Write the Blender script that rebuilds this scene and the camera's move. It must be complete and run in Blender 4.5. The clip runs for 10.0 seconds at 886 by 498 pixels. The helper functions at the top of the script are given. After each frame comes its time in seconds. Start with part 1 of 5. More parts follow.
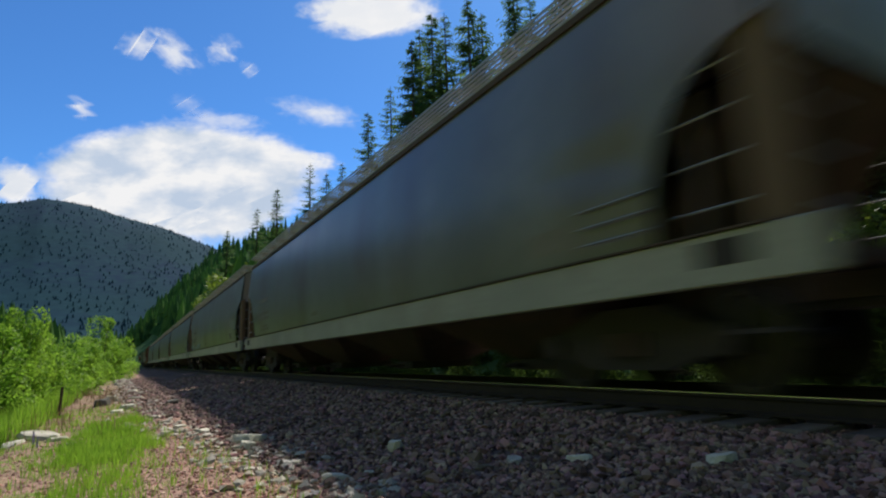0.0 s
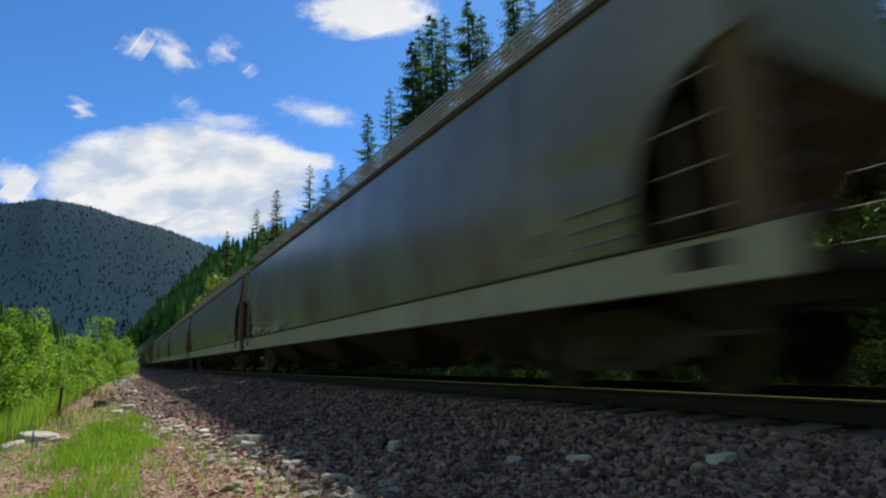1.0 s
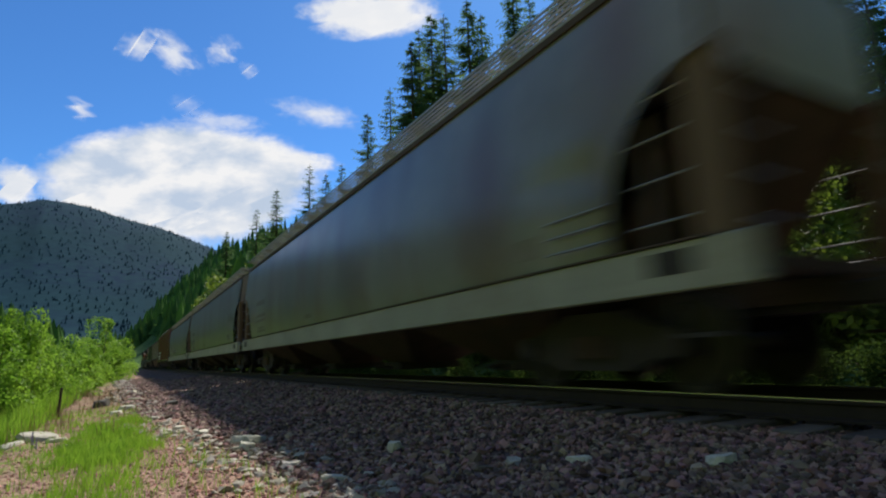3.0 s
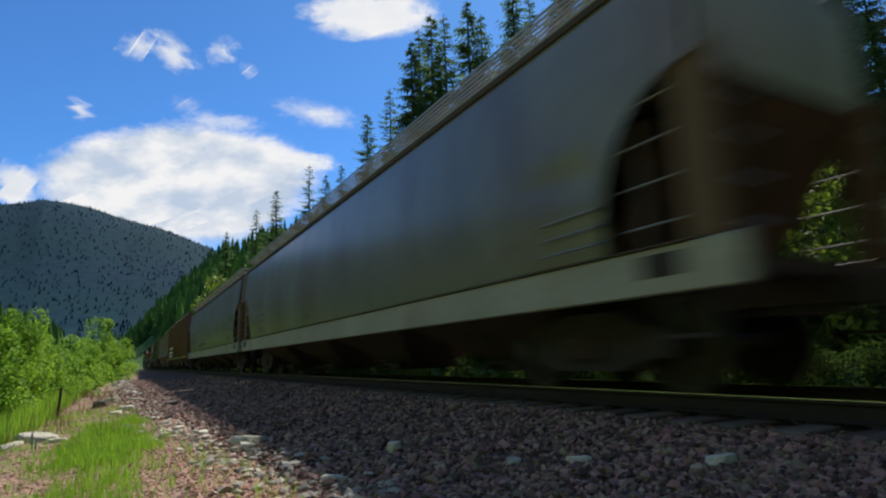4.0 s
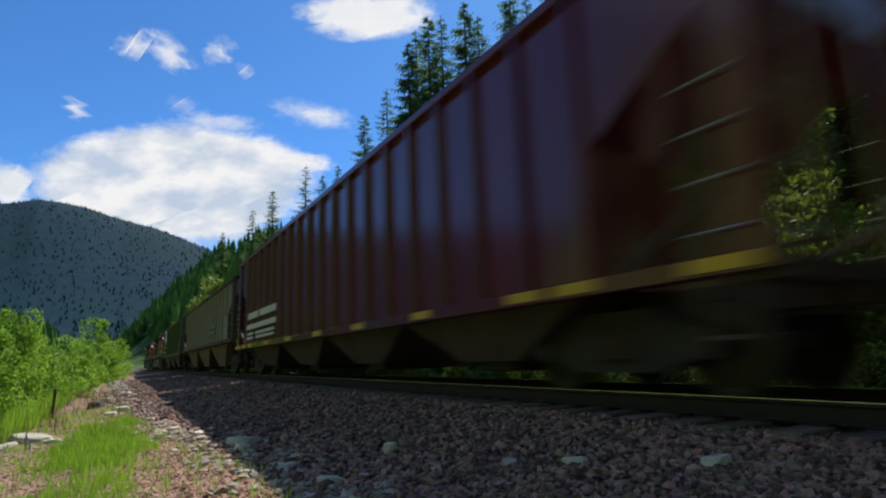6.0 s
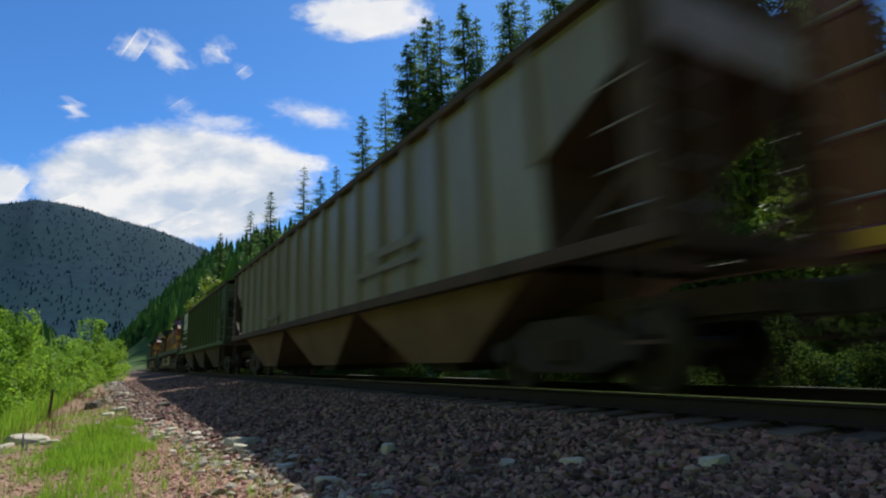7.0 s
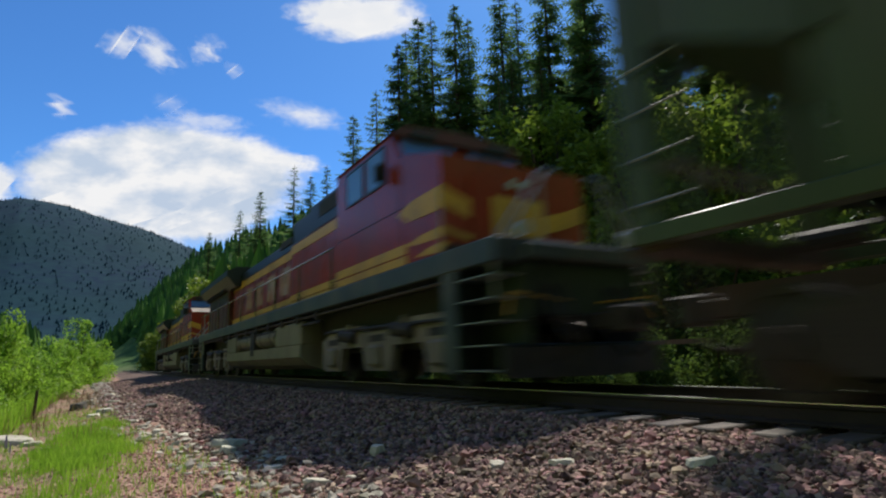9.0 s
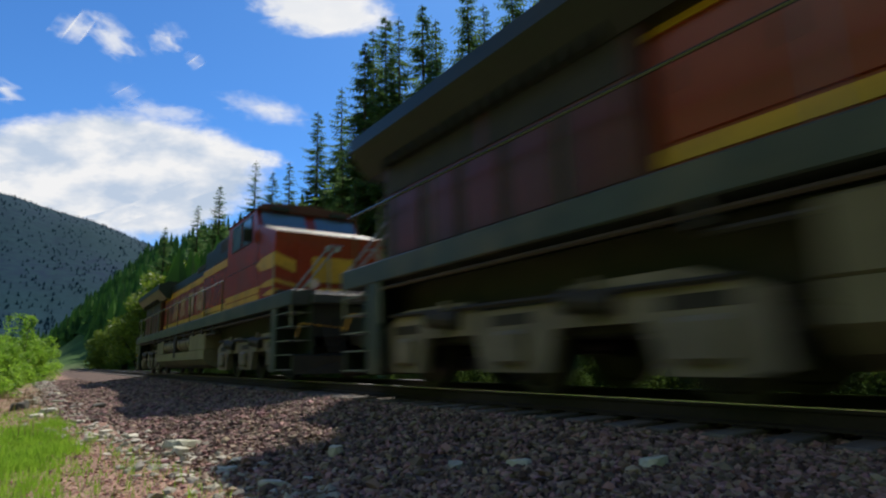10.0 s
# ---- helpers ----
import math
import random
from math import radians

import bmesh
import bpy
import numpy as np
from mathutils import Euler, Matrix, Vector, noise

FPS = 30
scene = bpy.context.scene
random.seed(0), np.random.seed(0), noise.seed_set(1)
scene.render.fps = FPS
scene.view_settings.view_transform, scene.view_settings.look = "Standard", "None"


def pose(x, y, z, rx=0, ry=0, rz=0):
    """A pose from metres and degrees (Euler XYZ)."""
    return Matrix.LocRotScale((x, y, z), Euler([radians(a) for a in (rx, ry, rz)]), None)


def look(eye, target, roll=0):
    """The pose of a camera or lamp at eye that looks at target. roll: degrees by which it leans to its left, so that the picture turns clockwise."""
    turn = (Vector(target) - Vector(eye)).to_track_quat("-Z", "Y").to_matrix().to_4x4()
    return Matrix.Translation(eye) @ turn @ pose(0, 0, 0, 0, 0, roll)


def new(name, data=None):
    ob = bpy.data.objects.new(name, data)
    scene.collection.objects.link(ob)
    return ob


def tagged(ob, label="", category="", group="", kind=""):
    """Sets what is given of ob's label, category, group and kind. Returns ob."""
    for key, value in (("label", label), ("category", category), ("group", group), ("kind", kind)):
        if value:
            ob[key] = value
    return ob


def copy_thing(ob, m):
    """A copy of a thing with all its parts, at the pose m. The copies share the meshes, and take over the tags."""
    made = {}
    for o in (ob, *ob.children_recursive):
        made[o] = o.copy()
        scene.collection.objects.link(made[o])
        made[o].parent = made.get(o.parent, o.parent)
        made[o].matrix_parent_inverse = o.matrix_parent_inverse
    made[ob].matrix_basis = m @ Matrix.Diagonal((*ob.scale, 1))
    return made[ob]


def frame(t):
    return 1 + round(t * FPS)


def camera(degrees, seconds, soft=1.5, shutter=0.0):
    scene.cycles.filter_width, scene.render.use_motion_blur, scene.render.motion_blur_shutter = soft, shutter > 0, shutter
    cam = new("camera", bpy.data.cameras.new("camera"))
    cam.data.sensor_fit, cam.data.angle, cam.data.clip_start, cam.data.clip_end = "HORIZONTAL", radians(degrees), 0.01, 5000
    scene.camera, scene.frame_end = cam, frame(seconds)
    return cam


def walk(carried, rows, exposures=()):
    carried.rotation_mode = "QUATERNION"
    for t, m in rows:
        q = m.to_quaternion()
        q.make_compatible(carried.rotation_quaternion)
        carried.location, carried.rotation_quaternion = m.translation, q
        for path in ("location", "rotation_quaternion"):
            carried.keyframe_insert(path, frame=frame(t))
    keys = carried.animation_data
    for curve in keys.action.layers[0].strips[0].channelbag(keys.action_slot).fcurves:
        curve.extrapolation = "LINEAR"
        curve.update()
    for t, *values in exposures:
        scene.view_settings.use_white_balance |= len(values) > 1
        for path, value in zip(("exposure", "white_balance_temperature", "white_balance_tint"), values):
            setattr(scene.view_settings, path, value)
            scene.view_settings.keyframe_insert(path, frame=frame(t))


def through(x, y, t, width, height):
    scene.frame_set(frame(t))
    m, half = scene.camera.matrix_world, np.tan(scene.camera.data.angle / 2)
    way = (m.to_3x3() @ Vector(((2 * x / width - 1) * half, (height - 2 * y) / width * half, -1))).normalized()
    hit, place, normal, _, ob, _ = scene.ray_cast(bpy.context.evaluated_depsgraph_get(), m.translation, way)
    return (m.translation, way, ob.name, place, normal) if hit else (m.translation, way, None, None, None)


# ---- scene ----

# ---------------------------------------------------------------- camera
TRACK_X = 5.66          # centre of the track; rail tops lie at z = 0
EYE = (0.0, 0.0, 0.45)
cam = camera(77.3, 10.0, soft=2.1, shutter=0.5)


def aim(yaw, pitch, roll):
    y, p = radians(yaw), radians(pitch)
    way = Vector((math.sin(y) * math.cos(p), math.cos(y) * math.cos(p), math.sin(p)))
    return look(EYE, Vector(EYE) + way, roll)


walk(cam, [(0.0, aim(29.694, 10.783, -2.12)), (2.5, aim(29.75, 10.869, -2.12)), (4.5, aim(29.80, 10.925, -2.10)),
           (5.5, aim(30.051, 10.965, -2.05)), (7.0, aim(30.33, 11.04, -2.05)), (7.5, aim(30.544, 11.06, -2.02)),
           (8.0, aim(30.80, 11.10, -1.98)), (8.5, aim(31.061, 11.117, -1.95)), (9.0, aim(31.345, 11.137, -1.93)),
           (9.5, aim(32.693, 11.115, -1.73)), (10.0, aim(35.213, 11.073, -1.47))],
     exposures=[(0.0, 0.35), (10.0, 0.35)])

# ---------------------------------------------------------------- sky and sun
SUN_AZ, SUN_EL = 41.0, 47.0
world = bpy.data.worlds.new("sky")
scene.world = world
world.use_nodes = True
wn, wl = world.node_tree.nodes, world.node_tree.links
wn.clear()
sky = wn.new("ShaderNodeTexSky")
sky.sky_type, sky.sun_disc = "NISHITA", False
sky.sun_elevation, sky.sun_rotation = radians(SUN_EL), radians(SUN_AZ)
sky.altitude, sky.air_density, sky.dust_density, sky.ozone_density = 900, 1.0, 0.3, 4.0
back = wn.new("ShaderNodeBackground")
back.inputs["Strength"].default_value = 0.098
wout = wn.new("ShaderNodeOutputWorld")
tint = wn.new("ShaderNodeMix")
tint.data_type, tint.blend_type = "RGBA", "MULTIPLY"
tint.inputs[0].default_value, tint.inputs[7].default_value = 1.0, (0.44, 0.82, 1.16, 1)
wl.new(sky.outputs[0], tint.inputs[6])
wl.new(tint.outputs[2], back.inputs[0])
wl.new(back.outputs[0], wout.inputs[0])

sun = new("sun", bpy.data.lights.new("sun", "SUN"))
sun.data.energy, sun.data.angle, sun.data.color = 4.8, radians(0.53), (1.0, 0.95, 0.86)
az, el = radians(SUN_AZ), radians(SUN_EL)
sun.matrix_world = look((40, 60, 60), Vector((40, 60, 60)) - Vector((math.sin(az) * math.cos(el), math.cos(az) * math.cos(el), math.sin(el))))


# ---------------------------------------------------------------- materials
def mat(name, color, rough=0.7, metal=0.0, color2=None, scale=3.0, spread=0.25, bump=0.15, stretch=(1, 1, 1), fine=40.0,
        dirt=None, dirt_scale=1.2, dirt_amount=0.5, island=0.0, obj=0.0, spec=0.4, shift=False):
    """A surface with colour variation at two scales, optional dirt, fine relief, and tint per piece."""
    m = bpy.data.materials.new(name)
    m.use_nodes = True
    n, l = m.node_tree.nodes, m.node_tree.links
    b = n["Principled BSDF"]
    b.inputs["Roughness"].default_value, b.inputs["Metallic"].default_value = rough, metal
    b.inputs["Specular IOR Level"].default_value = spec
    tc = n.new("ShaderNodeTexCoord")
    mp = n.new("ShaderNodeMapping")
    mp.inputs["Scale"].default_value = stretch
    if shift:
        oi = n.new("ShaderNodeObjectInfo")
        sc = n.new("ShaderNodeMath")
        sc.operation, sc.inputs[1].default_value = "MULTIPLY", 60.0
        l.new(oi.outputs["Random"], sc.inputs[0])
        av = n.new("ShaderNodeVectorMath")
        av.operation = "ADD"
        l.new(tc.outputs["Object"], av.inputs[0])
        l.new(sc.outputs[0], av.inputs[1])
        l.new(av.outputs[0], mp.inputs[0])
    else:
        l.new(tc.outputs["Object"], mp.inputs[0])

    def noise_node(s, detail):
        t = n.new("ShaderNodeTexNoise")
        t.inputs["Scale"].default_value, t.inputs["Detail"].default_value = s, detail
        l.new(mp.outputs[0], t.inputs["Vector"])
        return t

    def mix(fac, a, bb, blend="MIX"):
        x = n.new("ShaderNodeMix")
        x.data_type, x.blend_type = "RGBA", blend
        for sock, val in ((x.inputs[0], fac), (x.inputs[6], a), (x.inputs[7], bb)):
            if hasattr(val, "links"):
                l.new(val, sock)
            else:
                sock.default_value = val if isinstance(val, float) else (*val, 1)
        return x.outputs[2]

    def ramp(src, lo, hi):
        r = n.new("ShaderNodeMapRange")
        r.inputs[1].default_value, r.inputs[2].default_value = lo, hi
        l.new(src, r.inputs[0])
        return r.outputs[0]

    big, small = noise_node(scale, 4), noise_node(fine, 3)
    c2 = color2 or tuple(max(0, v * (1 - spread)) for v in color)
    out = mix(ramp(big.outputs[0], 0.3, 0.7), color, c2)
    dark = tuple(v * 0.65 for v in color)
    out = mix(ramp(small.outputs[0], 0.45, 0.85), out, dark)
    if dirt:
        d = noise_node(dirt_scale, 5)
        rr = n.new("ShaderNodeMath")
        rr.operation = "MULTIPLY"
        l.new(ramp(d.outputs[0], 0.45, 0.75), rr.inputs[0])
        rr.inputs[1].default_value = dirt_amount
        out = mix(rr.outputs[0], out, dirt)
    for amount, node, sock in ((island, "ShaderNodeNewGeometry", "Random Per Island"), (obj, "ShaderNodeObjectInfo", "Random")):
        if amount:
            g = n.new(node)
            hsv = n.new("ShaderNodeHueSaturation")
            r = n.new("ShaderNodeMapRange")
            r.inputs[3].default_value, r.inputs[4].default_value = 1 - amount, 1 + amount
            l.new(g.outputs[sock], r.inputs[0])
            l.new(r.outputs[0], hsv.inputs["Value"])
            r2 = n.new("ShaderNodeMapRange")
            r2.inputs[3].default_value, r2.inputs[4].default_value = 0.5 - amount * 0.06, 0.5 + amount * 0.06
            w = n.new("ShaderNodeMath")
            w.operation = "FRACT"
            w2 = n.new("ShaderNodeMath")
            w2.operation, w2.inputs[1].default_value = "MULTIPLY", 7.31
            l.new(g.outputs[sock], w2.inputs[0])
            l.new(w2.outputs[0], w.inputs[0])
            l.new(w.outputs[0], r2.inputs[0])
            l.new(r2.outputs[0], hsv.inputs["Hue"])
            l.new(out, hsv.inputs["Color"])
            out = hsv.outputs[0]
    l.new(out, b.inputs["Base Color"])
    if bump:
        bp = n.new("ShaderNodeBump")
        bp.inputs["Strength"].default_value, bp.inputs["Distance"].default_value = bump, 0.02
        l.new(small.outputs[0], bp.inputs["Height"])
        l.new(bp.outputs[0], b.inputs["Normal"])
    return m


STREAK = (1.0, 1.0, 0.12)
M_GREY = mat("weathered grey car paint", (0.235, 0.222, 0.205), 0.28, 0, (0.145, 0.135, 0.124), 0.9, stretch=(1.0, 0.8, 0.35), fine=9, dirt=(0.13, 0.075, 0.05), dirt_scale=0.95, dirt_amount=0.9, bump=0.03, obj=0.12, shift=True, spec=0.6)
# same as M_GREY in a darker tone, for the first two hoppers
M_DARKGREY = mat("soot-stained older grey car paint", (0.185, 0.175, 0.17), 0.32, 0, (0.12, 0.112, 0.108), 0.9, stretch=(1.0, 0.8, 0.35), fine=9, dirt=(0.10, 0.06, 0.045), dirt_scale=0.95, dirt_amount=0.9, bump=0.03, shift=True, spec=0.6)
M_SILL = mat("grey sill paint", (0.42, 0.405, 0.34), 0.45, 0, (0.31, 0.30, 0.25), 0.7, fine=14, dirt=(0.2, 0.15, 0.1), dirt_amount=0.4, bump=0.05, obj=0.1, shift=True)
M_ROOF = mat("dusty grey roof paint", (0.36, 0.35, 0.30), 0.7, 0, (0.24, 0.22, 0.18), 1.5, fine=20, dirt=(0.15, 0.1, 0.06), bump=0.08)
M_RUST = mat("brown grimy steel", (0.10, 0.060, 0.040), 0.8, 0.0, (0.05, 0.035, 0.028), 2.0, fine=25, bump=0.2)
M_UNDER = mat("black oily running gear", (0.030, 0.025, 0.022), 0.7, 0.1, (0.055, 0.040, 0.030), 3.0, fine=30, bump=0.2)
M_WHEEL = mat("dark rolled steel wheel", (0.06, 0.05, 0.045), 0.5, 0.6, scale=5, bump=0.1)
M_RIM = mat("polished wheel tread", (0.5, 0.48, 0.45), 0.25, 1.0, scale=8, bump=0.02)
M_TAN = mat("dusty tan hopper steel", (0.20, 0.12, 0.065), 0.8, 0, (0.11, 0.07, 0.042), 1.2, stretch=(1, 1, 0.3), fine=15, bump=0.1)
M_DTAN = mat("grimy dark outlet steel", (0.115, 0.09, 0.052), 0.85, 0, (0.06, 0.048, 0.032), 1.2, fine=15, bump=0.1)
M_GALV = mat("galvanised grating", (0.42, 0.40, 0.36), 0.5, 0.6, scale=6, bump=0.05)
M_GRAB = mat("bright worn grab iron", (0.32, 0.32, 0.30), 0.4, 0.4, scale=6, bump=0.02)
M_DECAL = mat("faded stencil paint", (0.235, 0.21, 0.18), 0.6, 0, scale=6, bump=0.0)
M_WHITE = mat("scuffed white paint", (0.75, 0.75, 0.70), 0.5, 0, (0.55, 0.55, 0.5), 3, fine=20, bump=0.03)
M_GRAF = mat("pale spray paint", (0.36, 0.40, 0.42), 0.4, 0, (0.26, 0.29, 0.30), 4, bump=0.0)
M_GRAFR = mat("red spray paint", (0.38, 0.17, 0.13), 0.5, 0, scale=2, bump=0.0)
M_RED = mat("oxide red car paint", (0.135, 0.018, 0.036), 0.17, 0, (0.095, 0.014, 0.026), 1.0, stretch=STREAK, fine=8, dirt=(0.08, 0.035, 0.03), dirt_amount=0.35, bump=0.012, spec=0.65)
M_YEL = mat("yellow safety paint", (0.70, 0.42, 0.03), 0.45, 0, (0.5, 0.3, 0.03), 3, bump=0.03)
M_LGREY = mat("pale grey ribbed car paint", (0.295, 0.275, 0.235), 0.36, 0, (0.185, 0.168, 0.14), 0.9, stretch=STREAK, fine=8, dirt=(0.2, 0.12, 0.07), dirt_scale=1.4, dirt_amount=0.85, bump=0.05)
M_GREEN = mat("dark green car paint", (0.056, 0.084, 0.034), 0.38, 0, (0.040, 0.060, 0.028), 0.9, stretch=STREAK, fine=8, dirt=(0.08, 0.06, 0.035), bump=0.05)
M_ORANGE = mat("orange locomotive paint", (0.36, 0.042, 0.016), 0.24, 0, (0.27, 0.032, 0.014), 1.0, fine=10, dirt=(0.16, 0.07, 0.04), dirt_amount=0.4, bump=0.03)
M_HOOD = mat("sun-bleached dusty orange hood paint", (0.29, 0.028, 0.014), 0.28, 0, (0.20, 0.024, 0.014), 0.8, stretch=(1, 0.6, 0.5), fine=7, dirt=(0.30, 0.10, 0.06), dirt_scale=0.6, dirt_amount=0.3, bump=0.02, spec=0.45)
M_MAROON = mat("sooty maroon hood paint", (0.13, 0.025, 0.020), 0.4, 0, (0.08, 0.019, 0.016), 1.3, fine=10, dirt=(0.05, 0.03, 0.03), bump=0.04)
M_LYEL = mat("yellow locomotive stripe", (0.68, 0.36, 0.03), 0.4, 0, (0.55, 0.28, 0.03), 1.2, fine=10, dirt=(0.2, 0.12, 0.05), bump=0.03)
M_DGREEN = mat("very dark green locomotive paint", (0.015, 0.019, 0.018), 0.4, 0, (0.024, 0.027, 0.025), 1.2, fine=12, bump=0.03)
M_LSILL = mat("dusty dark locomotive sill", (0.072, 0.084, 0.080), 0.45, 0, (0.038, 0.044, 0.042), 1.0, fine=10, dirt=(0.2, 0.15, 0.09), bump=0.05)
M_SILVER = mat("dusty silver truck paint", (0.28, 0.225, 0.17), 0.65, 0.0, (0.13, 0.10, 0.075), 1.5, fine=14, bump=0.15)
M_FADED = mat("flaking faded lettering paint", (0.42, 0.26, 0.12), 0.45, 0, (0.32, 0.05, 0.025), 1.6, fine=6, dirt=(0.45, 0.40, 0.36), dirt_scale=1.1, dirt_amount=0.8, bump=0.02)
M_RAILING = mat("dark worn steel railing", (0.14, 0.14, 0.14), 0.25, 0.8, scale=6, bump=0.0)
M_TANK = mat("dusty tan tank paint", (0.27, 0.222, 0.145), 0.45, 0.0, (0.165, 0.13, 0.085), 1.2, stretch=(1, 1, 0.5), fine=12, dirt=(0.12, 0.08, 0.05), bump=0.05)
# blue base colour paints the sky's reflection into the glass
M_GLASS = mat("sky-tinted cab glass", (0.10, 0.16, 0.25), 0.08, 0.0, scale=1, spread=0.1, bump=0.0, spec=1.0)
M_LAMP = mat("clear lamp lens", (0.7, 0.7, 0.65), 0.1, 0.3, scale=5, bump=0.0)

M_RAIL = mat("rusty rail side", (0.040, 0.029, 0.024), 0.85, 0.0, (0.028, 0.021, 0.018), 4, fine=30, bump=0.15)
M_RAILTOP = mat("polished rail head", (0.80, 0.80, 0.80), 0.24, 1.0, scale=2, bump=0.0)
M_TIE = mat("weathered grey tie wood", (0.16, 0.135, 0.115), 0.9, 0, (0.09, 0.075, 0.065), 3, stretch=(0.3, 3, 3), fine=30, bump=0.4, obj=0.3)
# near-white base colour paints the glint on the spike heads
M_CLIP = mat("shiny spike heads", (0.72, 0.70, 0.66), 0.35, 0.2, scale=9, bump=0.0)


# ---------------------------------------------------------------- mesh helpers
def part(name, bm, material, parent=None, label="", smooth=False):
    me = bpy.data.meshes.new(name)
    bmesh.ops.recalc_face_normals(bm, faces=bm.faces)
    bm.to_mesh(me)
    bm.free()
    me.materials.append(material)
    if smooth:
        for p in me.polygons:
            p.use_smooth = True
    ob = new(name, me)
    if parent:
        ob.parent = parent
    if label:
        ob["label"] = label
    return ob


def again(ob, parent, m):
    """Another part on the same mesh."""
    o = new(ob.name.split(".")[0], ob.data)
    o.parent, o.matrix_basis = parent, m
    if "label" in ob:
        o["label"] = ob["label"]
    return o


def box(bm, x0, x1, y0, y1, z0, z1, bev=0.0):
    vs = [bm.verts.new(p) for p in ((x0, y0, z0), (x1, y0, z0), (x1, y1, z0), (x0, y1, z0), (x0, y0, z1), (x1, y0, z1), (x1, y1, z1), (x0, y1, z1))]
    fs = [bm.faces.new([vs[i] for i in q]) for q in ((3, 2, 1, 0), (4, 5, 6, 7), (0, 1, 5, 4), (1, 2, 6, 5), (2, 3, 7, 6), (3, 0, 4, 7))]
    if bev:
        es = list({e for f in fs for e in f.edges})
        bmesh.ops.bevel(bm, geom=es, offset=bev, segments=1, affect="EDGES")
    return bm


def boxes(*dims, bev=0.0):
    bm = bmesh.new()
    for d in dims:
        box(bm, *d, bev=bev)
    return bm


def prism(bm, pts, a, b, axis="y"):
    """A closed outline of (u, v) pairs drawn out from a to b. Axis y: u is x, v is z. Axis x: u is y, v is z."""
    def at(u, v, w):
        return (u, w, v) if axis == "y" else (w, u, v)
    A = [bm.verts.new(at(u, v, a)) for u, v in pts]
    B = [bm.verts.new(at(u, v, b)) for u, v in pts]
    k = len(pts)
    bm.faces.new(A)
    bm.faces.new(B[::-1])
    for i in range(k):
        bm.faces.new((A[i], B[i], B[(i + 1) % k], A[(i + 1) % k]))
    return bm


def rod(bm, p, q, r, n=6):
    p, q = Vector(p), Vector(q)
    turn = (q - p).to_track_quat("Z", "Y").to_matrix()
    rings = []
    for c in (p, q):
        rings.append([bm.verts.new(c + turn @ Vector((r * math.cos(6.2832 * i / n), r * math.sin(6.2832 * i / n), 0))) for i in range(n)])
    for i in range(n):
        bm.faces.new((rings[0][i], rings[0][(i + 1) % n], rings[1][(i + 1) % n], rings[1][i]))
    bm.faces.new(rings[0][::-1])
    bm.faces.new(rings[1])
    return bm


def rods(r, *pairs, n=6):
    bm = bmesh.new()
    for p, q in pairs:
        rod(bm, p, q, r, n)
    return bm


def loft(bm, rings, closed=False, caps=False):
    vs = [[bm.verts.new(p) for p in ring] for ring in rings]
    k = len(vs[0])
    for a, b in zip(vs, vs[1:]):
        for i in range(k if closed else k - 1):
            j = (i + 1) % k
            bm.faces.new((a[i], a[j], b[j], b[i]))
    if caps:
        bm.faces.new(vs[0][::-1])
        bm.faces.new(vs[-1])
    return bm


def thing(name, label, category, group="", kind=""):
    return tagged(new(name), label, category, group, kind)

# ---------------------------------------------------------------- ground
def profile(x, pts):
    return float(np.interp(x, [p[0] for p in pts], [p[1] for p in pts]))


SECTION = [(-60, -2.4), (-9, -2.2), (-5, -1.9), (-2.2, -0.95), (-1.2, -0.5), (0.2, -0.46), (1.3, -0.46), (2.6, -0.36), (4.0, -0.235),
           (7.4, -0.235), (9.0, -0.8), (11, -0.9), (16, -0.2), (60, 0.0)]
MOUNTAIN = [(-180, 10), (-60, 12), (-30, 12.5), (-9.9, 12.75), (-8.4, 13.0), (-7.1, 13.4), (-5.3, 13.35), (-3.4, 13.15), (-0.4, 12.45), (2.4, 11.9), (4.4, 11.25), (6.7, 10.4), (10, 9.2), (20, 8), (40, 8), (180, 10)]
HILLSIDE = [(-180, 0), (-1.0, 0.3), (0, 1.6), (1.9, 4.3), (4.1, 7.4), (6.7, 10.3), (9.5, 12.0), (13.2, 13.6), (19, 15.5), (30, 17), (60, 19), (120, 19), (160, 6), (180, 0)]


def ground_z(x, y):
    r = math.hypot(x, y)
    a = math.degrees(math.atan2(x, y))
    z = profile(x, SECTION)
    z += 0.035 * noise.noise((x * 1.7, y * 1.7, 0)) * (1 if x < 4 or x > 7.3 else 0.2)
    if x < 0.5:
        z += 0.10 * noise.noise((x * 0.5, y * 0.4, 3))
    hill = math.tan(radians(profile(a, HILLSIDE))) * 0.92
    near = min(max(0.0, x - 11.0), max(0.0, r - 22.0))
    rise = hill * (near if near < 520 else 520 + (near - 520) * 0.1)
    if r > 60:
        far_hill = hill * 620 * min(1, max(0, (r - 180) / 440)) ** 1.2
        rise = max(rise, far_hill)
    if rise > 0:
        rise *= 1 + 0.10 * noise.noise((x * 0.012, y * 0.012, 5))
    m = math.tan(radians(profile(a, MOUNTAIN))) * 2600
    s = min(1, max(0, (r - 700) / 1900))
    peak = m * (s * s * (3 - 2 * s)) * (1 + 0.16 * noise.noise((x * 0.0022, y * 0.0022, 9)) * (1 - s))
    w = max(min(1, max(0, (-36 - a) / 16)), min(1, max(0, (a - 98) / 14)))       # unseen wooded slope, added to block sky light from the left and behind
    if w > 0:
        rise = max(rise, w * min(max(0.0, r - 8.0) * 0.6, 160))
    return z + max(rise, peak)


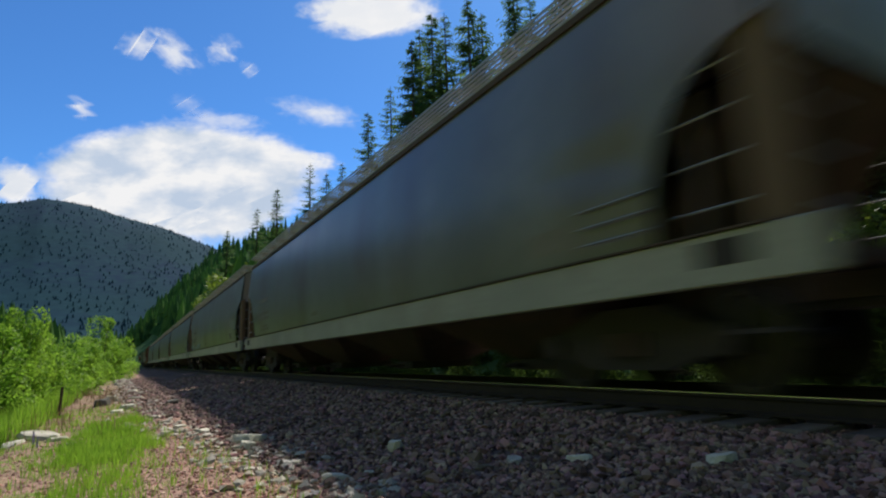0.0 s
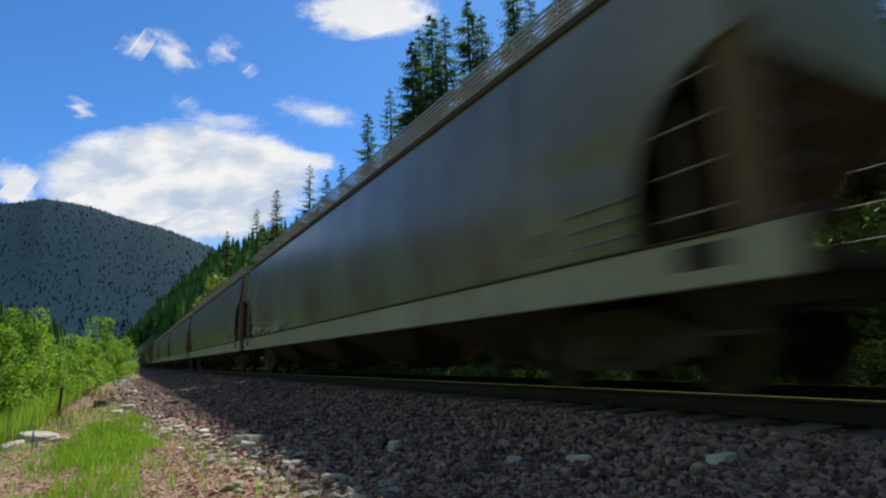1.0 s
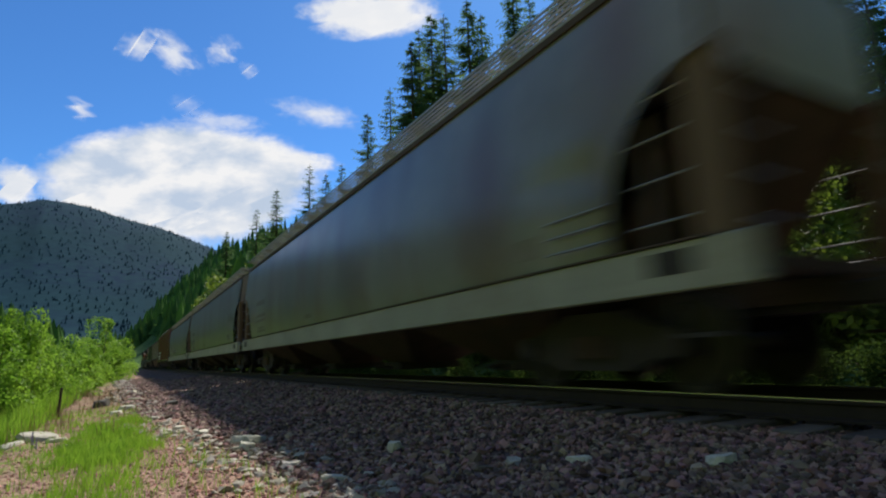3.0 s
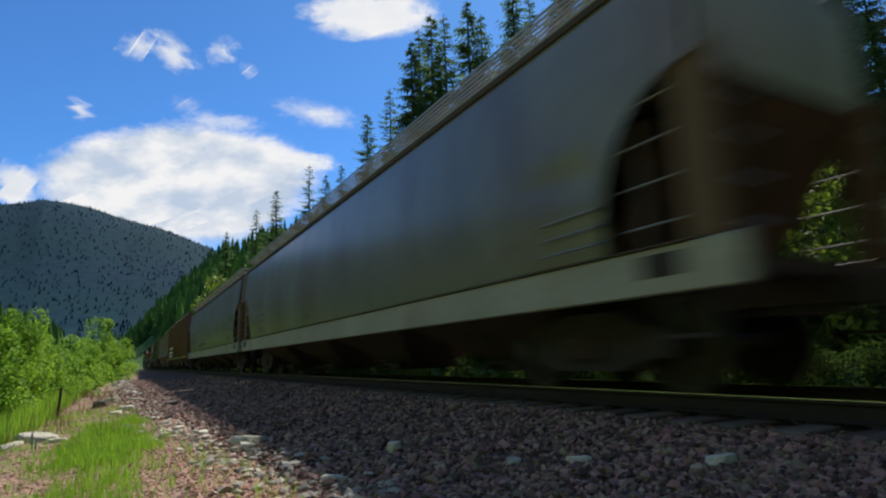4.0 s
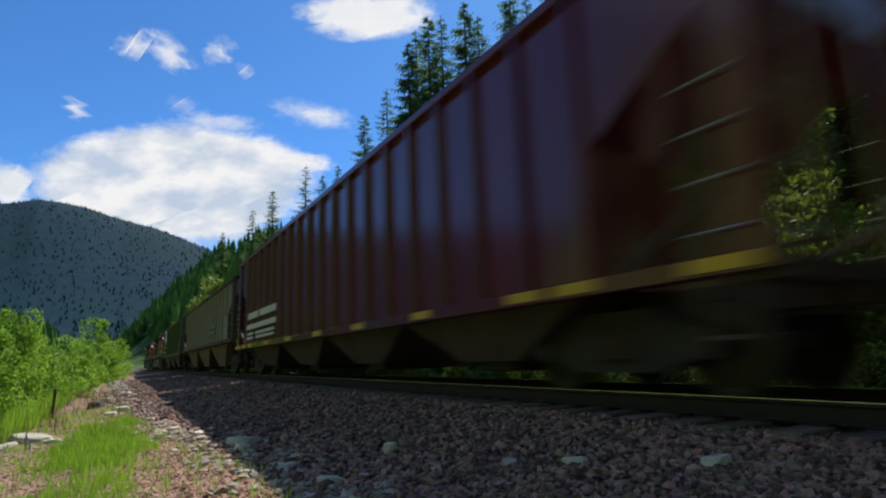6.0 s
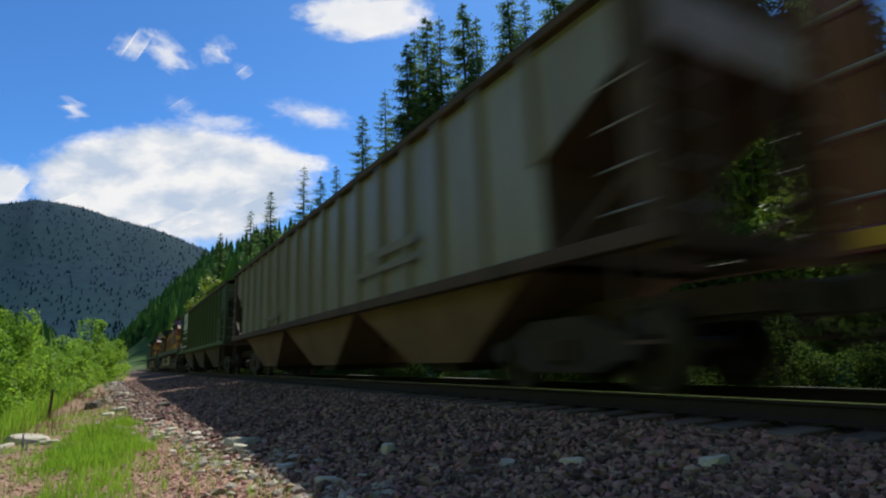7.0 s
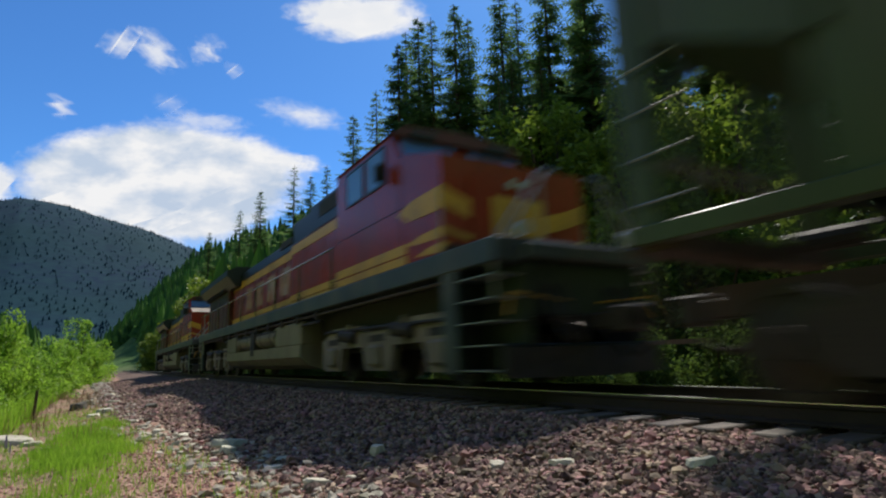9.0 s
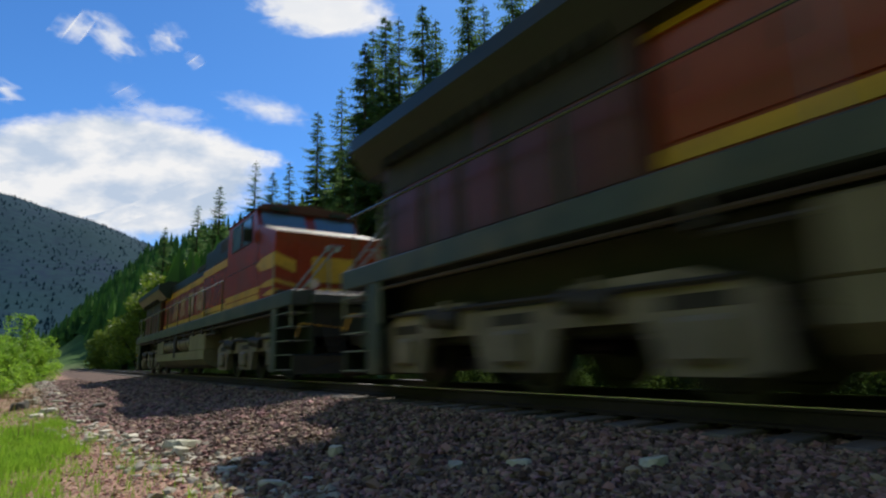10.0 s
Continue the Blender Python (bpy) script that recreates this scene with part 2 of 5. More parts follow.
def sheet(azimuths, radii):
    verts = [(r * math.sin(radians(a)), r * math.cos(radians(a))) for r in radii for a in azimuths]
    verts = [(x, y, ground_z(x, y)) for x, y in verts]
    n = len(azimuths)
    faces = [(i * n + j, i * n + (j + 1) % n, (i + 1) * n + (j + 1) % n, (i + 1) * n + j) for i in range(len(radii) - 1) for j in range(n)]
    faces.append(tuple(range(n))[::-1])
    return verts, faces


def ground_material():
    m = bpy.data.materials.new("gravel, grass and forest soil")
    m.use_nodes = True
    n, l = m.node_tree.nodes, m.node_tree.links
    b = n["Principled BSDF"]
    b.inputs["Roughness"].default_value, b.inputs["Specular IOR Level"].default_value = 0.95, 0.05
    tc = n.new("ShaderNodeTexCoord")
    sep = n.new("ShaderNodeSeparateXYZ")
    l.new(tc.outputs["Object"], sep.inputs[0])

    def tex(s, d=4):
        t = n.new("ShaderNodeTexNoise")
        t.inputs["Scale"].default_value, t.inputs["Detail"].default_value = s, d
        l.new(tc.outputs["Object"], t.inputs["Vector"])
        return t.outputs[0]

    def mathn(op, a, c):
        x = n.new("ShaderNodeMath")
        x.operation = op
        for s, v in zip(x.inputs, (a, c)):
            if hasattr(v, "links"):
                l.new(v, s)
            else:
                s.default_value = v
        return x.outputs[0]

    def rng(src, lo, hi):
        r = n.new("ShaderNodeMapRange")
        r.inputs[1].default_value, r.inputs[2].default_value = lo, hi
        l.new(src, r.inputs[0])
        return r.outputs[0]

    def mix(fac, a, c):
        x = n.new("ShaderNodeMix")
        x.data_type = "RGBA"
        for s, v in ((x.inputs[0], fac), (x.inputs[6], a), (x.inputs[7], c)):
            if hasattr(v, "links"):
                l.new(v, s)
            else:
                s.default_value = (*v, 1)
        return x.outputs[2]

    wob = mathn("MULTIPLY", mathn("SUBTRACT", tex(0.8), 0.5), 1.6)
    xx = mathn("ADD", sep.outputs[0], wob)
    vor = n.new("ShaderNodeTexVoronoi")
    vor.inputs["Scale"].default_value = 22
    l.new(tc.outputs["Object"], vor.inputs["Vector"])
    stones = mix(rng(vor.outputs["Color"], 0.2, 0.8), (0.075, 0.052, 0.044), (0.18, 0.13, 0.108))
    red = mix(rng(tex(55, 6), 0.38, 0.62), (0.20, 0.105, 0.075), (0.42, 0.29, 0.22))
    soil = mix(rng(tex(9), 0.35, 0.65), (0.20, 0.13, 0.09), (0.30, 0.22, 0.15))
    grass = mix(rng(tex(14), 0.3, 0.7), (0.06, 0.13, 0.015), (0.16, 0.24, 0.03))
    verge = mix(rng(tex(1.6, 6), 0.50, 0.66), mix(rng(tex(2.3), 0.4, 0.6), soil, red), grass)
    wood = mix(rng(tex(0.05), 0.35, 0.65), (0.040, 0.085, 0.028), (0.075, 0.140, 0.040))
    # far slopes: distance haze is mixed into the ground colour as blue
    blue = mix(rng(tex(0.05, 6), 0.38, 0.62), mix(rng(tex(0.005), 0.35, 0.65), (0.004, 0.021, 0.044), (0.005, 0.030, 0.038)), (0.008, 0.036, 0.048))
    col = mix(rng(xx, 1.0, 1.7), red, stones)
    col = mix(rng(xx, 0.1, -0.35), col, verge)
    bank = mix(rng(tex(0.7), 0.35, 0.65), (0.06, 0.105, 0.022), (0.12, 0.17, 0.035))
    col = mix(rng(xx, -1.6, -2.4), col, grass)
    col = mix(rng(xx, -3.0, -6.0), col, bank)
    col = mix(rng(xx, 8.5, 10.0), col, wood)
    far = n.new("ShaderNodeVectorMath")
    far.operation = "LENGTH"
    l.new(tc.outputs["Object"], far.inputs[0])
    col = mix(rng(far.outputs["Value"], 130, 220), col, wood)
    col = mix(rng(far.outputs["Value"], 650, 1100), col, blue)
    # ground behind gets dark wood colour so less light bounces on the train
    col = mix(rng(sep.outputs[1], -3.0, -9.0), col, wood)
    l.new(col, b.inputs["Base Color"])
    bp = n.new("ShaderNodeBump")
    bp.inputs["Strength"].default_value, bp.inputs["Distance"].default_value = 0.6, 0.04
    l.new(vor.outputs["Distance"], bp.inputs["Height"])
    l.new(bp.outputs[0], b.inputs["Normal"])
    return m


azs = list(np.concatenate([np.arange(-180, -16, 4.0), np.arange(-16, 78, 0.33), np.arange(78, 180, 4.0)]))
radii = list(np.geomspace(0.5, 4700, 165))
gv, gf = sheet(azs, radii)
gm = bpy.data.meshes.new("ground")
gm.from_pydata(gv, [], gf)
for p in gm.polygons:
    p.use_smooth = True
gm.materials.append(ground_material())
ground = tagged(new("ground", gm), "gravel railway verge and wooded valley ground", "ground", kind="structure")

# ---------------------------------------------------------------- track
RAIL_PROFILE = [(-0.07, -0.175), (0.07, -0.175), (0.07, -0.16), (0.012, -0.14), (0.012, -0.045), (0.036, -0.035), (0.036, -0.008), (-0.036, -0.008), (-0.036, -0.035), (-0.012, -0.045), (-0.012, -0.14), (-0.07, -0.16)]
for side in (-0.75, 0.75):
    rail = part("rail", prism(bmesh.new(), [(u, w) for u, w in RAIL_PROFILE], -30, 420), M_RAIL)
    tagged(rail, "rusty steel rail with a polished head", "rail", "rails of the track", "structure")
    rail.location.x = TRACK_X + side
    part("rail_head", boxes((-0.034, 0.034, -30, 420, -0.010, 0.0)), M_RAILTOP, rail, "bright worn running surface")

TIE_STEP = 0.476
tie = part("railroad_tie", boxes((-1.38, 1.30, -0.115, 0.115, -0.42, -0.185), bev=0.012), M_TIE)
tagged(tie, "weathered grey wooden tie bedded in ballast", "railroad tie", "ties under the rails", "structure")
plate = part("tie_plate", boxes((-0.16, 0.16, -0.10, 0.10, -0.187, -0.172)), M_RAIL, tie)
plate.location.x = 0.75
spike = part("spike_pair", boxes((-0.115, -0.085, -0.075, -0.035, -0.175, -0.140), (-0.115, -0.085, 0.035, 0.075, -0.175, -0.140)), M_CLIP, tie, "shiny spike heads")
spike.location.x = 0.75
again(plate, tie, pose(-0.75, 0, 0))
again(spike, tie, pose(-0.55, 0, 0))
TIE_Y0 = 2.995
rng_t = random.Random(4)
tie.location = (TRACK_X, TIE_Y0 - 10 * TIE_STEP, 0)
for i in range(-9, 90):
    copy_thing(tie, pose(TRACK_X + rng_t.uniform(-0.05, 0.05), TIE_Y0 + i * TIE_STEP, rng_t.uniform(-0.008, 0.004), 0, 0, rng_t.uniform(-1.2, 1.2)))
bm = bmesh.new()
for i in range(90, 420):
    y = TIE_Y0 + i * TIE_STEP
    box(bm, TRACK_X - 1.35, TRACK_X + 1.3, y - 0.115, y + 0.115, -0.4, -0.185)
tagged(part("distant_ties", bm, M_TIE), "distant grey wooden ties in ballast", "railroad ties", kind="stuff")


# ---------------------------------------------------------------- running gear
def truck_axles(truck, ys, r):
    """Wheelsets of a truck, turning with the ground speed."""
    half = [(0.90, 0.001), (0.90, 0.09), (0.86, 0.09), (0.86, r * 0.36), (0.83, r * 0.36), (0.80, r * 0.82), (0.83, r * 0.86), (0.83, r), (0.72, r), (0.72, r + 0.03), (0.685, r + 0.03), (0.685, r * 0.85), (0.74, r * 0.8), (0.74, r * 0.3), (0.66, 0.10)]
    turned = [(-x, q) for x, q in half] + half[::-1]
    bm = loft(bmesh.new(), [[(x, q * math.cos(k * 0.2618), q * math.sin(k * 0.2618)) for k in range(24)] for x, q in turned], closed=True)
    first = None
    for y in ys:
        if first is None:
            first = part("wheelset", bm, M_WHEEL, truck)
            first.matrix_basis = pose(0, y, r)
        else:
            again(first, truck, pose(0, y, r))


def freight_truck():
    t = part("truck", boxes((-1.05, 1.05, -0.22, 0.22, 0.42, 0.72), bev=0.03), M_UNDER)
    frame_pts = [(-1.25, 0.36), (-0.95, 0.36), (-0.55, 0.22), (0.55, 0.22), (0.95, 0.36), (1.25, 0.36), (1.25, 0.60), (0.9, 0.66), (0.45, 0.86), (-0.45, 0.86), (-0.9, 0.66), (-1.25, 0.60)]
    for s in (-1, 1):
        bm = prism(bmesh.new(), frame_pts, s * 0.93, s * 1.07, "x")
        part("side_frame", bm, M_UNDER, t)
        for y in (-0.18, 0.0, 0.18):
            part("spring", rods(0.065, ((s * 1.10, y, 0.36), (s * 1.10, y, 0.60)), n=10), M_RUST, t)
        for y in (-1.1, 1.1):
            part("bearing_cap", rods(0.14, ((s * 1.05, y, 0.48), (s * 1.16, y, 0.48)), n=12), M_UNDER, t)
    truck_axles(t, (-1.1, 1.1), 0.48)
    return t


TRUCK = freight_truck()


def put_truck(car, y):
    """A freight truck under a car."""
    t = again(TRUCK, car, pose(0, y, 0))
    for c in TRUCK.children:
        o = new(c.name.split(".")[0], c.data)
        o.parent, o.matrix_basis = t, c.matrix_basis.copy()
    return t


def coupler(car, y, s, reach):
    part("coupler", boxes((-0.12, 0.12, min(y, y + s * reach), max(y, y + s * reach), 0.76, 0.98),
                          (-0.22, 0.22, min(y + s * reach, y + s * (reach - 0.35)), max(y + s * reach, y + s * (reach - 0.35)), 0.70, 1.04), bev=0.03), M_UNDER, car)
    part("air_hose", rods(0.035, ((0.4, y, 0.75), (0.42, y + s * 0.4, 0.4)), ((0.42, y + s * 0.4, 0.4), (0.3, y + s * 0.8, 0.55))), M_UNDER, car)


def ladder(car, x, y, z0, z1, n, width, axis="y"):
    """Grab irons one above another on a car's corner."""
    first = None
    for i in range(n):
        z = z0 + (z1 - z0) * i / (n - 1)
        if first is None:
            q = (0, width, 0) if axis == "y" else (width, 0, 0)
            first = part("grab_iron", rods(0.013, ((0, 0, 0), q), n=5), M_GRAB, car, "bright worn grab iron")
            first.location = (x, y, z)
        else:
            again(first, car, pose(x, y, z))


# ---------------------------------------------------------------- smooth grey covered hopper
def pellet_hopper(label):
    car = thing("covered_hopper", label, "hopper car", "freight cars of the train")
    L, CUT, RISE = 22.4, 1.22, 1.62
    e = L / 2 - 0.55                       # end of the sill
    side = [(1.50, 1.34), (1.56, 1.8), (1.585, 2.4), (1.57, 3.0), (1.52, 3.5), (1.47, 3.92), (1.42, 4.14)]
    roof = [(1.42, 4.14), (1.45, 4.16), (1.45, 4.20), (1.15, 4.28), (0.7, 4.37), (0.3, 4.42), (0.0, 4.43)]

    def lift(y):
        """Lower edge of the body: it curves up towards the ends."""
        d = e - 0.25 - abs(y)
        return 1.34 if d > CUT else 1.34 + RISE * math.sqrt(1 - (max(0, d) / CUT) ** 2)
    cut = [CUT * math.sin(k * 0.1122) for k in range(15)]
    ys = [-e + 0.25 + c for c in cut] + [-7.5, -4, 0, 4, 7.5] + [e - 0.25 - c for c in cut[::-1]]
    rings = []
    for y in ys:
        z0 = lift(y)
        ring = []
        for k in range(9):
            z = z0 + (4.14 - z0) * k / 8
            ring.append((-float(np.interp(z, [q[1] for q in side], [q[0] for q in side])), y, z))
        rings.append(ring)
    for s in (1, -1):
        bm = loft(bmesh.new(), [[(s * x, y, z) for x, y, z in r] for r in rings])
        part("side_sheet", bm, M_GREY, car, "smooth bowed grey steel side", smooth=True)
        part("side_sill", boxes((s * 1.47, s * 1.60, -e, e, 0.91, 1.33), bev=0.015), M_SILL, car, "deep pale grey side sill")
        part("sill_lip", boxes((s * 1.50, s * 1.625, -e + 0.3, e - 0.3, 1.332, 1.352)), M_RUST, car)
    out = roof[::-1]
    prof = [(-x, z) for x, z in roof] + [(x, z) for x, z in out[1:]]
    part("roof", loft(bmesh.new(), [[(x, -e + 0.2, z) for x, z in prof], [(x, e - 0.2, z) for x, z in prof]]), M_ROOF, car, "low arched dusty roof")
    # brown strip along each eave paints the shadow line under the roof edge
    bm = bmesh.new()
    for s in (1, -1):
        box(bm, s * 1.425, s * 1.465, -e + 0.2, e - 0.2, 4.08, 4.165)
    part("eave_rail", bm, M_RUST, car, "brown eave strip, eave shadow put into its colour")
    for s in (1, -1):
        r = [[(x, s * (e - 0.3 - CUT * k / 8), 1.34 + RISE * (1 - k / 8)) for x in (-1.45, 1.45)] for k in range(9)]
        part("slope_sheet", loft(bmesh.new(), r), M_RUST, car, "rusty brown end slope sheet")
        bm = bmesh.new()
        loft(bm, [[(-1.5, s * (e - 0.25), 2.95), (1.5, s * (e - 0.25), 2.95)], [(-1.42, s * (e - 0.2), 4.15), (1.42, s * (e - 0.2), 4.15)]])
        loft(bm, [[(-1.42, s * (e - 0.2), 4.15), (1.42, s * (e - 0.2), 4.15)], [(-0.6, s * (e - 0.2), 4.4), (0.6, s * (e - 0.2), 4.4)]])
        part("end_sheet", bm, M_GREY, car, "pale end sheet above the slope")
        part("bulkhead", boxes((-0.55, 0.55, s * (e - 1.5) - 0.05, s * (e - 1.5) + 0.05, 1.0, 2.4)), M_RUST, car)
        part("end_platform", boxes((-1.46, 1.46, s * (e - 0.28) - 0.25, s * (e - 0.28) + 0.25, 1.02, 1.16), (-0.3, 0.3, s * (e - 1.3) - 1.2, s * (e - 1.3) + 1.2, 0.8, 1.12)), M_RUST, car)
        for sx in (1, -1):
            part("corner_post", boxes((sx * 1.38, sx * 1.53, s * (e - 0.33) - 0.19, s * (e - 0.33) + 0.19, 1.3, 3.05), bev=0.02), M_TAN, car, "broad dusty brown corner post")
            part("brace", boxes((sx * 1.40, sx * 1.46, s * (e - 1.0) - 0.05, s * (e - 1.0) + 0.05, 1.3, 2.62)), M_RUST, car)
            part("step_opening", boxes((sx * 1.59, sx * 1.604, s * (e - 0.75) - 0.22, s * (e - 0.75) + 0.22, 1.06, 1.27)), M_UNDER, car)
            ladder(car, sx * 1.53, -e + 0.55 if s < 0 else e - 1.15, 1.55, 2.75, 4, 0.6)
            ladder(car, sx * 0.85, s * (e - 0.1), 1.45, 3.0, 5, sx * 0.55, "x")
            part("step", boxes((sx * 1.5, sx * 1.56, s * (e - 0.55) - 0.25, s * (e - 0.55) + 0.25, 0.52, 0.56), (sx * 1.51, sx * 1.55, s * (e - 0.55) - 0.25, s * (e - 0.55) - 0.21, 0.52, 0.95), (sx * 1.51, sx * 1.55, s * (e - 0.55) + 0.21, s * (e - 0.55) + 0.25, 0.52, 0.95)), M_UNDER, car)
        put_truck(car, s * (e - 2.3))
        coupler(car, s * (e - 0.1), s, 0.65)
    # running boards of open grating along both roof edges
    for s in (1, -1):
        bm = bmesh.new()
        for k in range(7):
            x = 1.02 + 0.075 * k
            box(bm, s * x, s * (x + 0.012), -e + 0.1, e - 0.1, 4.50, 4.535)
        y = -e + 0.1
        while y < e - 0.1:
            box(bm, s * 1.0, s * 1.5, y, y + 0.03, 4.485, 4.50)
            y += 0.28
        part("running_board", bm, M_GALV, car, "open steel grating running board")
        first = part("board_bracket", prism(bmesh.new(), [(s * 1.0, 4.26), (s * 1.05, 4.25), (s * 1.48, 4.47), (s * 1.48, 4.49), (s * 1.0, 4.49)], -0.02, 0.02), M_ROOF, car)
        first.location.y = -e + 0.5
        for k in range(1, 16):
            again(first, car, pose(0, -e + 0.5 + k * (2 * e - 1) / 15, 0))
    first = part("loading_hatch", rods(0.38, ((0, 0, 4.40), (0, 0, 4.56)), n=14), M_ROOF, car, "round loading hatch")
    first.location.y = -9
    for k in range(1, 10):
        again(first, car, pose(0, -9 + 2 * k, 0))
    # outlet hoppers
    for y in (-6.2, -2.1, 2.1, 6.2):
        bm = bmesh.new()
        loft(bm, [[(-1.45, y - 1.95, 1.0), (1.45, y - 1.95, 1.0), (1.45, y + 1.95, 1.0), (-1.45, y + 1.95, 1.0)],
                  [(-0.5, y - 0.55, 0.33), (0.5, y - 0.55, 0.33), (0.5, y + 0.55, 0.33), (-0.5, y + 0.55, 0.33)]], closed=True, caps=True)
        part("outlet_hopper", bm, M_RUST, car, "rusty brown sloped outlet hopper")
        part("outlet_gate", boxes((-0.75, 0.75, y - 0.4, y + 0.4, 0.20, 0.345), (-1.1, -0.75, y - 0.05, y + 0.05, 0.24, 0.3), bev=0.02), M_UNDER, car)
    part("centre_sill", boxes((-0.25, 0.25, -e + 0.2, e - 0.2, 0.72, 1.05)), M_UNDER, car)
    # stencils: unreadable rows that follow the bow of the side
    for s in (1, -1):
        for y0, z0, w, h in ((6.7, 2.44, 1.25, 0.17), (6.6, 2.02, 1.4, 0.12), (6.6, 1.86, 1.4, 0.10), (6.75, 1.50, 1.2, 0.09), (6.9, 1.62, 0.9, 0.07), (-8.1, 1.52, 0.62, 0.26), (1.2, 1.55, 0.5, 0.10)):
            bm = bmesh.new()
            x = y0
            rr = random.Random(int(100 * (y0 + z0)))
            while x < y0 + w:
                dw = rr.uniform(0.10, 0.22)
                a, b = (float(np.interp(q, [v[1] for v in side], [v[0] for v in side])) + 0.003 for q in (z0, z0 + h))
                y1, y2 = s * x, s * (x + dw * 0.8)
                loft(bm, [[(-s * a, y1, z0), (-s * a, y2, z0)], [(-s * b, y1, z0 + h), (-s * b, y2, z0 + h)]])
                x += dw
            tagged(part("stencil_panel", bm, M_DECAL, car, "faded dark stencilling"), kind="stuff")
        ladder(car, -s * 1.585, s * -9.2 if s > 0 else 8.3, 1.50, 1.86, 3, 0.9)
    return car


# ---------------------------------------------------------------- ribbed hoppers
def ribbed_hopper(label, name, L, paint, sill_paint, z_sill, z_top, ribs, pockets, stripe=False, logo=False, roofed=True, end_cut=1.7, hopper_paint=None, end_paint=None):
    car = thing(name, label, "hopper car", "freight cars of the train")
    e = L / 2 - 0.55
    zm = z_sill + 0.76 * (z_top - z_sill)
    zk = z_sill + 0.43 * (z_top - z_sill)          # the lower corner rises straight, then slopes out
    for s in (1, -1):
        # flat side, cut back at the lower corners where the floor slopes up
        pts = [(-e + end_cut, zk), (-e + end_cut, z_sill), (e - end_cut, z_sill), (e - end_cut, zk), (e - 0.1, zm), (e - 0.1, z_top), (-e + 0.1, z_top), (-e + 0.1, zm)]
        part("side_sheet", prism(bmesh.new(), pts, s * 1.48, s * 1.50, "x"), paint, car, "flat riveted side sheet")
        shared = None
        for k in range(ribs):
            y = -e + end_cut + 0.1 + (2 * e - 2 * end_cut - 0.2) * k / (ribs - 1)
            d = e - 0.1 - abs(y)
            zb = z_sill if d > end_cut else zm - (zm - zk) * d / end_cut
            if shared and zb == z_sill:
                again(shared, car, pose(0, y, 0))
                continue
            o = [(s * 1.50, -0.075), (s * 1.50, 0.075), (s * 1.60, 0.041), (s * 1.60, -0.041)]
            rib = part("side_rib", loft(bmesh.new(), [[(x, yy, zb) for x, yy in o], [(x, yy, z_top) for x, yy in o]], closed=True, caps=True), paint, car)
            rib.location.y = y
            if zb == z_sill:
                shared = rib
        part("top_chord", boxes((s * 1.46, s * 1.62, -e, e, z_top - 0.02, z_top + 0.11), bev=0.015), paint if not roofed else M_RUST, car)
        part("side_sill", boxes((s * 1.42, s * 1.61, -e, e, z_sill - 0.16, z_sill + 0.012), bev=0.012), sill_paint, car)
        if stripe:
            strip = None
            for y in (-e + 0.45, -e + 2.1, -e + 2.95, -5.4, -2.7, 0.0, 2.7, 5.4, e - 2.9, e - 1.8, e - 0.5):
                if strip:
                    again(strip, car, pose(0, y, 0))
                else:
                    strip = part("reflector_strip", boxes((s * 1.60, s * 1.618, -0.32, 0.32, z_sill - 0.12, z_sill - 0.005)), M_YEL, car, "yellow reflector strip")
                    strip.location.y = y
    if roofed:
        prof = [(-1.62, z_top + 0.1), (-1.2, z_top + 0.24), (-0.5, z_top + 0.34), (0.5, z_top + 0.34), (1.2, z_top + 0.24), (1.62, z_top + 0.1)]
        part("roof", loft(bmesh.new(), [[(x, -e, z) for x, z in prof], [(x, e, z) for x, z in prof]]), M_ROOF, car, "low pitched roof")
        part("roof_hatch", boxes((-0.3, 0.3, -e + 1.5, e - 1.5, z_top + 0.33, z_top + 0.45), bev=0.02), M_ROOF, car, "long trough hatch cover")
    else:
        part("coal_load", loft(bmesh.new(), [[(-1.47, -e + 0.3, z_top - 0.3), (0, -e + 0.6, z_top - 0.2), (1.47, -e + 0.3, z_top - 0.3)], [(-1.47, e - 0.3, z_top - 0.3), (0, e - 0.6, z_top - 0.2), (1.47, e - 0.3, z_top - 0.3)]]), M_UNDER, car)
    for s in (1, -1):
        part("end_sheet", boxes((-1.48, 1.48, s * (e - 0.1) - 0.015, s * (e - 0.1) + 0.015, zm - 0.02, z_top)), paint, car)
        part("slope_sheet", loft(bmesh.new(), [[(-1.47, s * (e - 0.1), zm), (1.47, s * (e - 0.1), zm)], [(-1.47, s * (e - end_cut), zk), (1.47, s * (e - end_cut), zk)], [(-1.47, s * (e - end_cut), z_sill - 0.1), (1.47, s * (e - end_cut), z_sill - 0.1)]]), end_paint or M_RUST, car, "sloping end floor")
        part("end_platform", boxes((-1.5, 1.5, s * (e - 0.2) - 0.22, s * (e - 0.2) + 0.22, z_sill - 0.22, z_sill - 0.05), (-0.3, 0.3, s * (e - 1.3) - 1.3, s * (e - 1.3) + 1.3, 0.78, 1.08)), M_RUST, car)
        for sx in (1, -1):
            part("corner_post", boxes((sx * 1.42, sx * 1.56, s * (e - 0.22) - 0.2, s * (e - 0.22) + 0.2, z_sill - 0.1, z_top), bev=0.015), end_paint or M_RUST, car)
            part("end_post", boxes((sx * 0.55, sx * 0.68, s * (e - 0.15) - 0.06, s * (e - 0.15) + 0.06, z_sill - 0.1, zm)), end_paint or M_RUST, car)
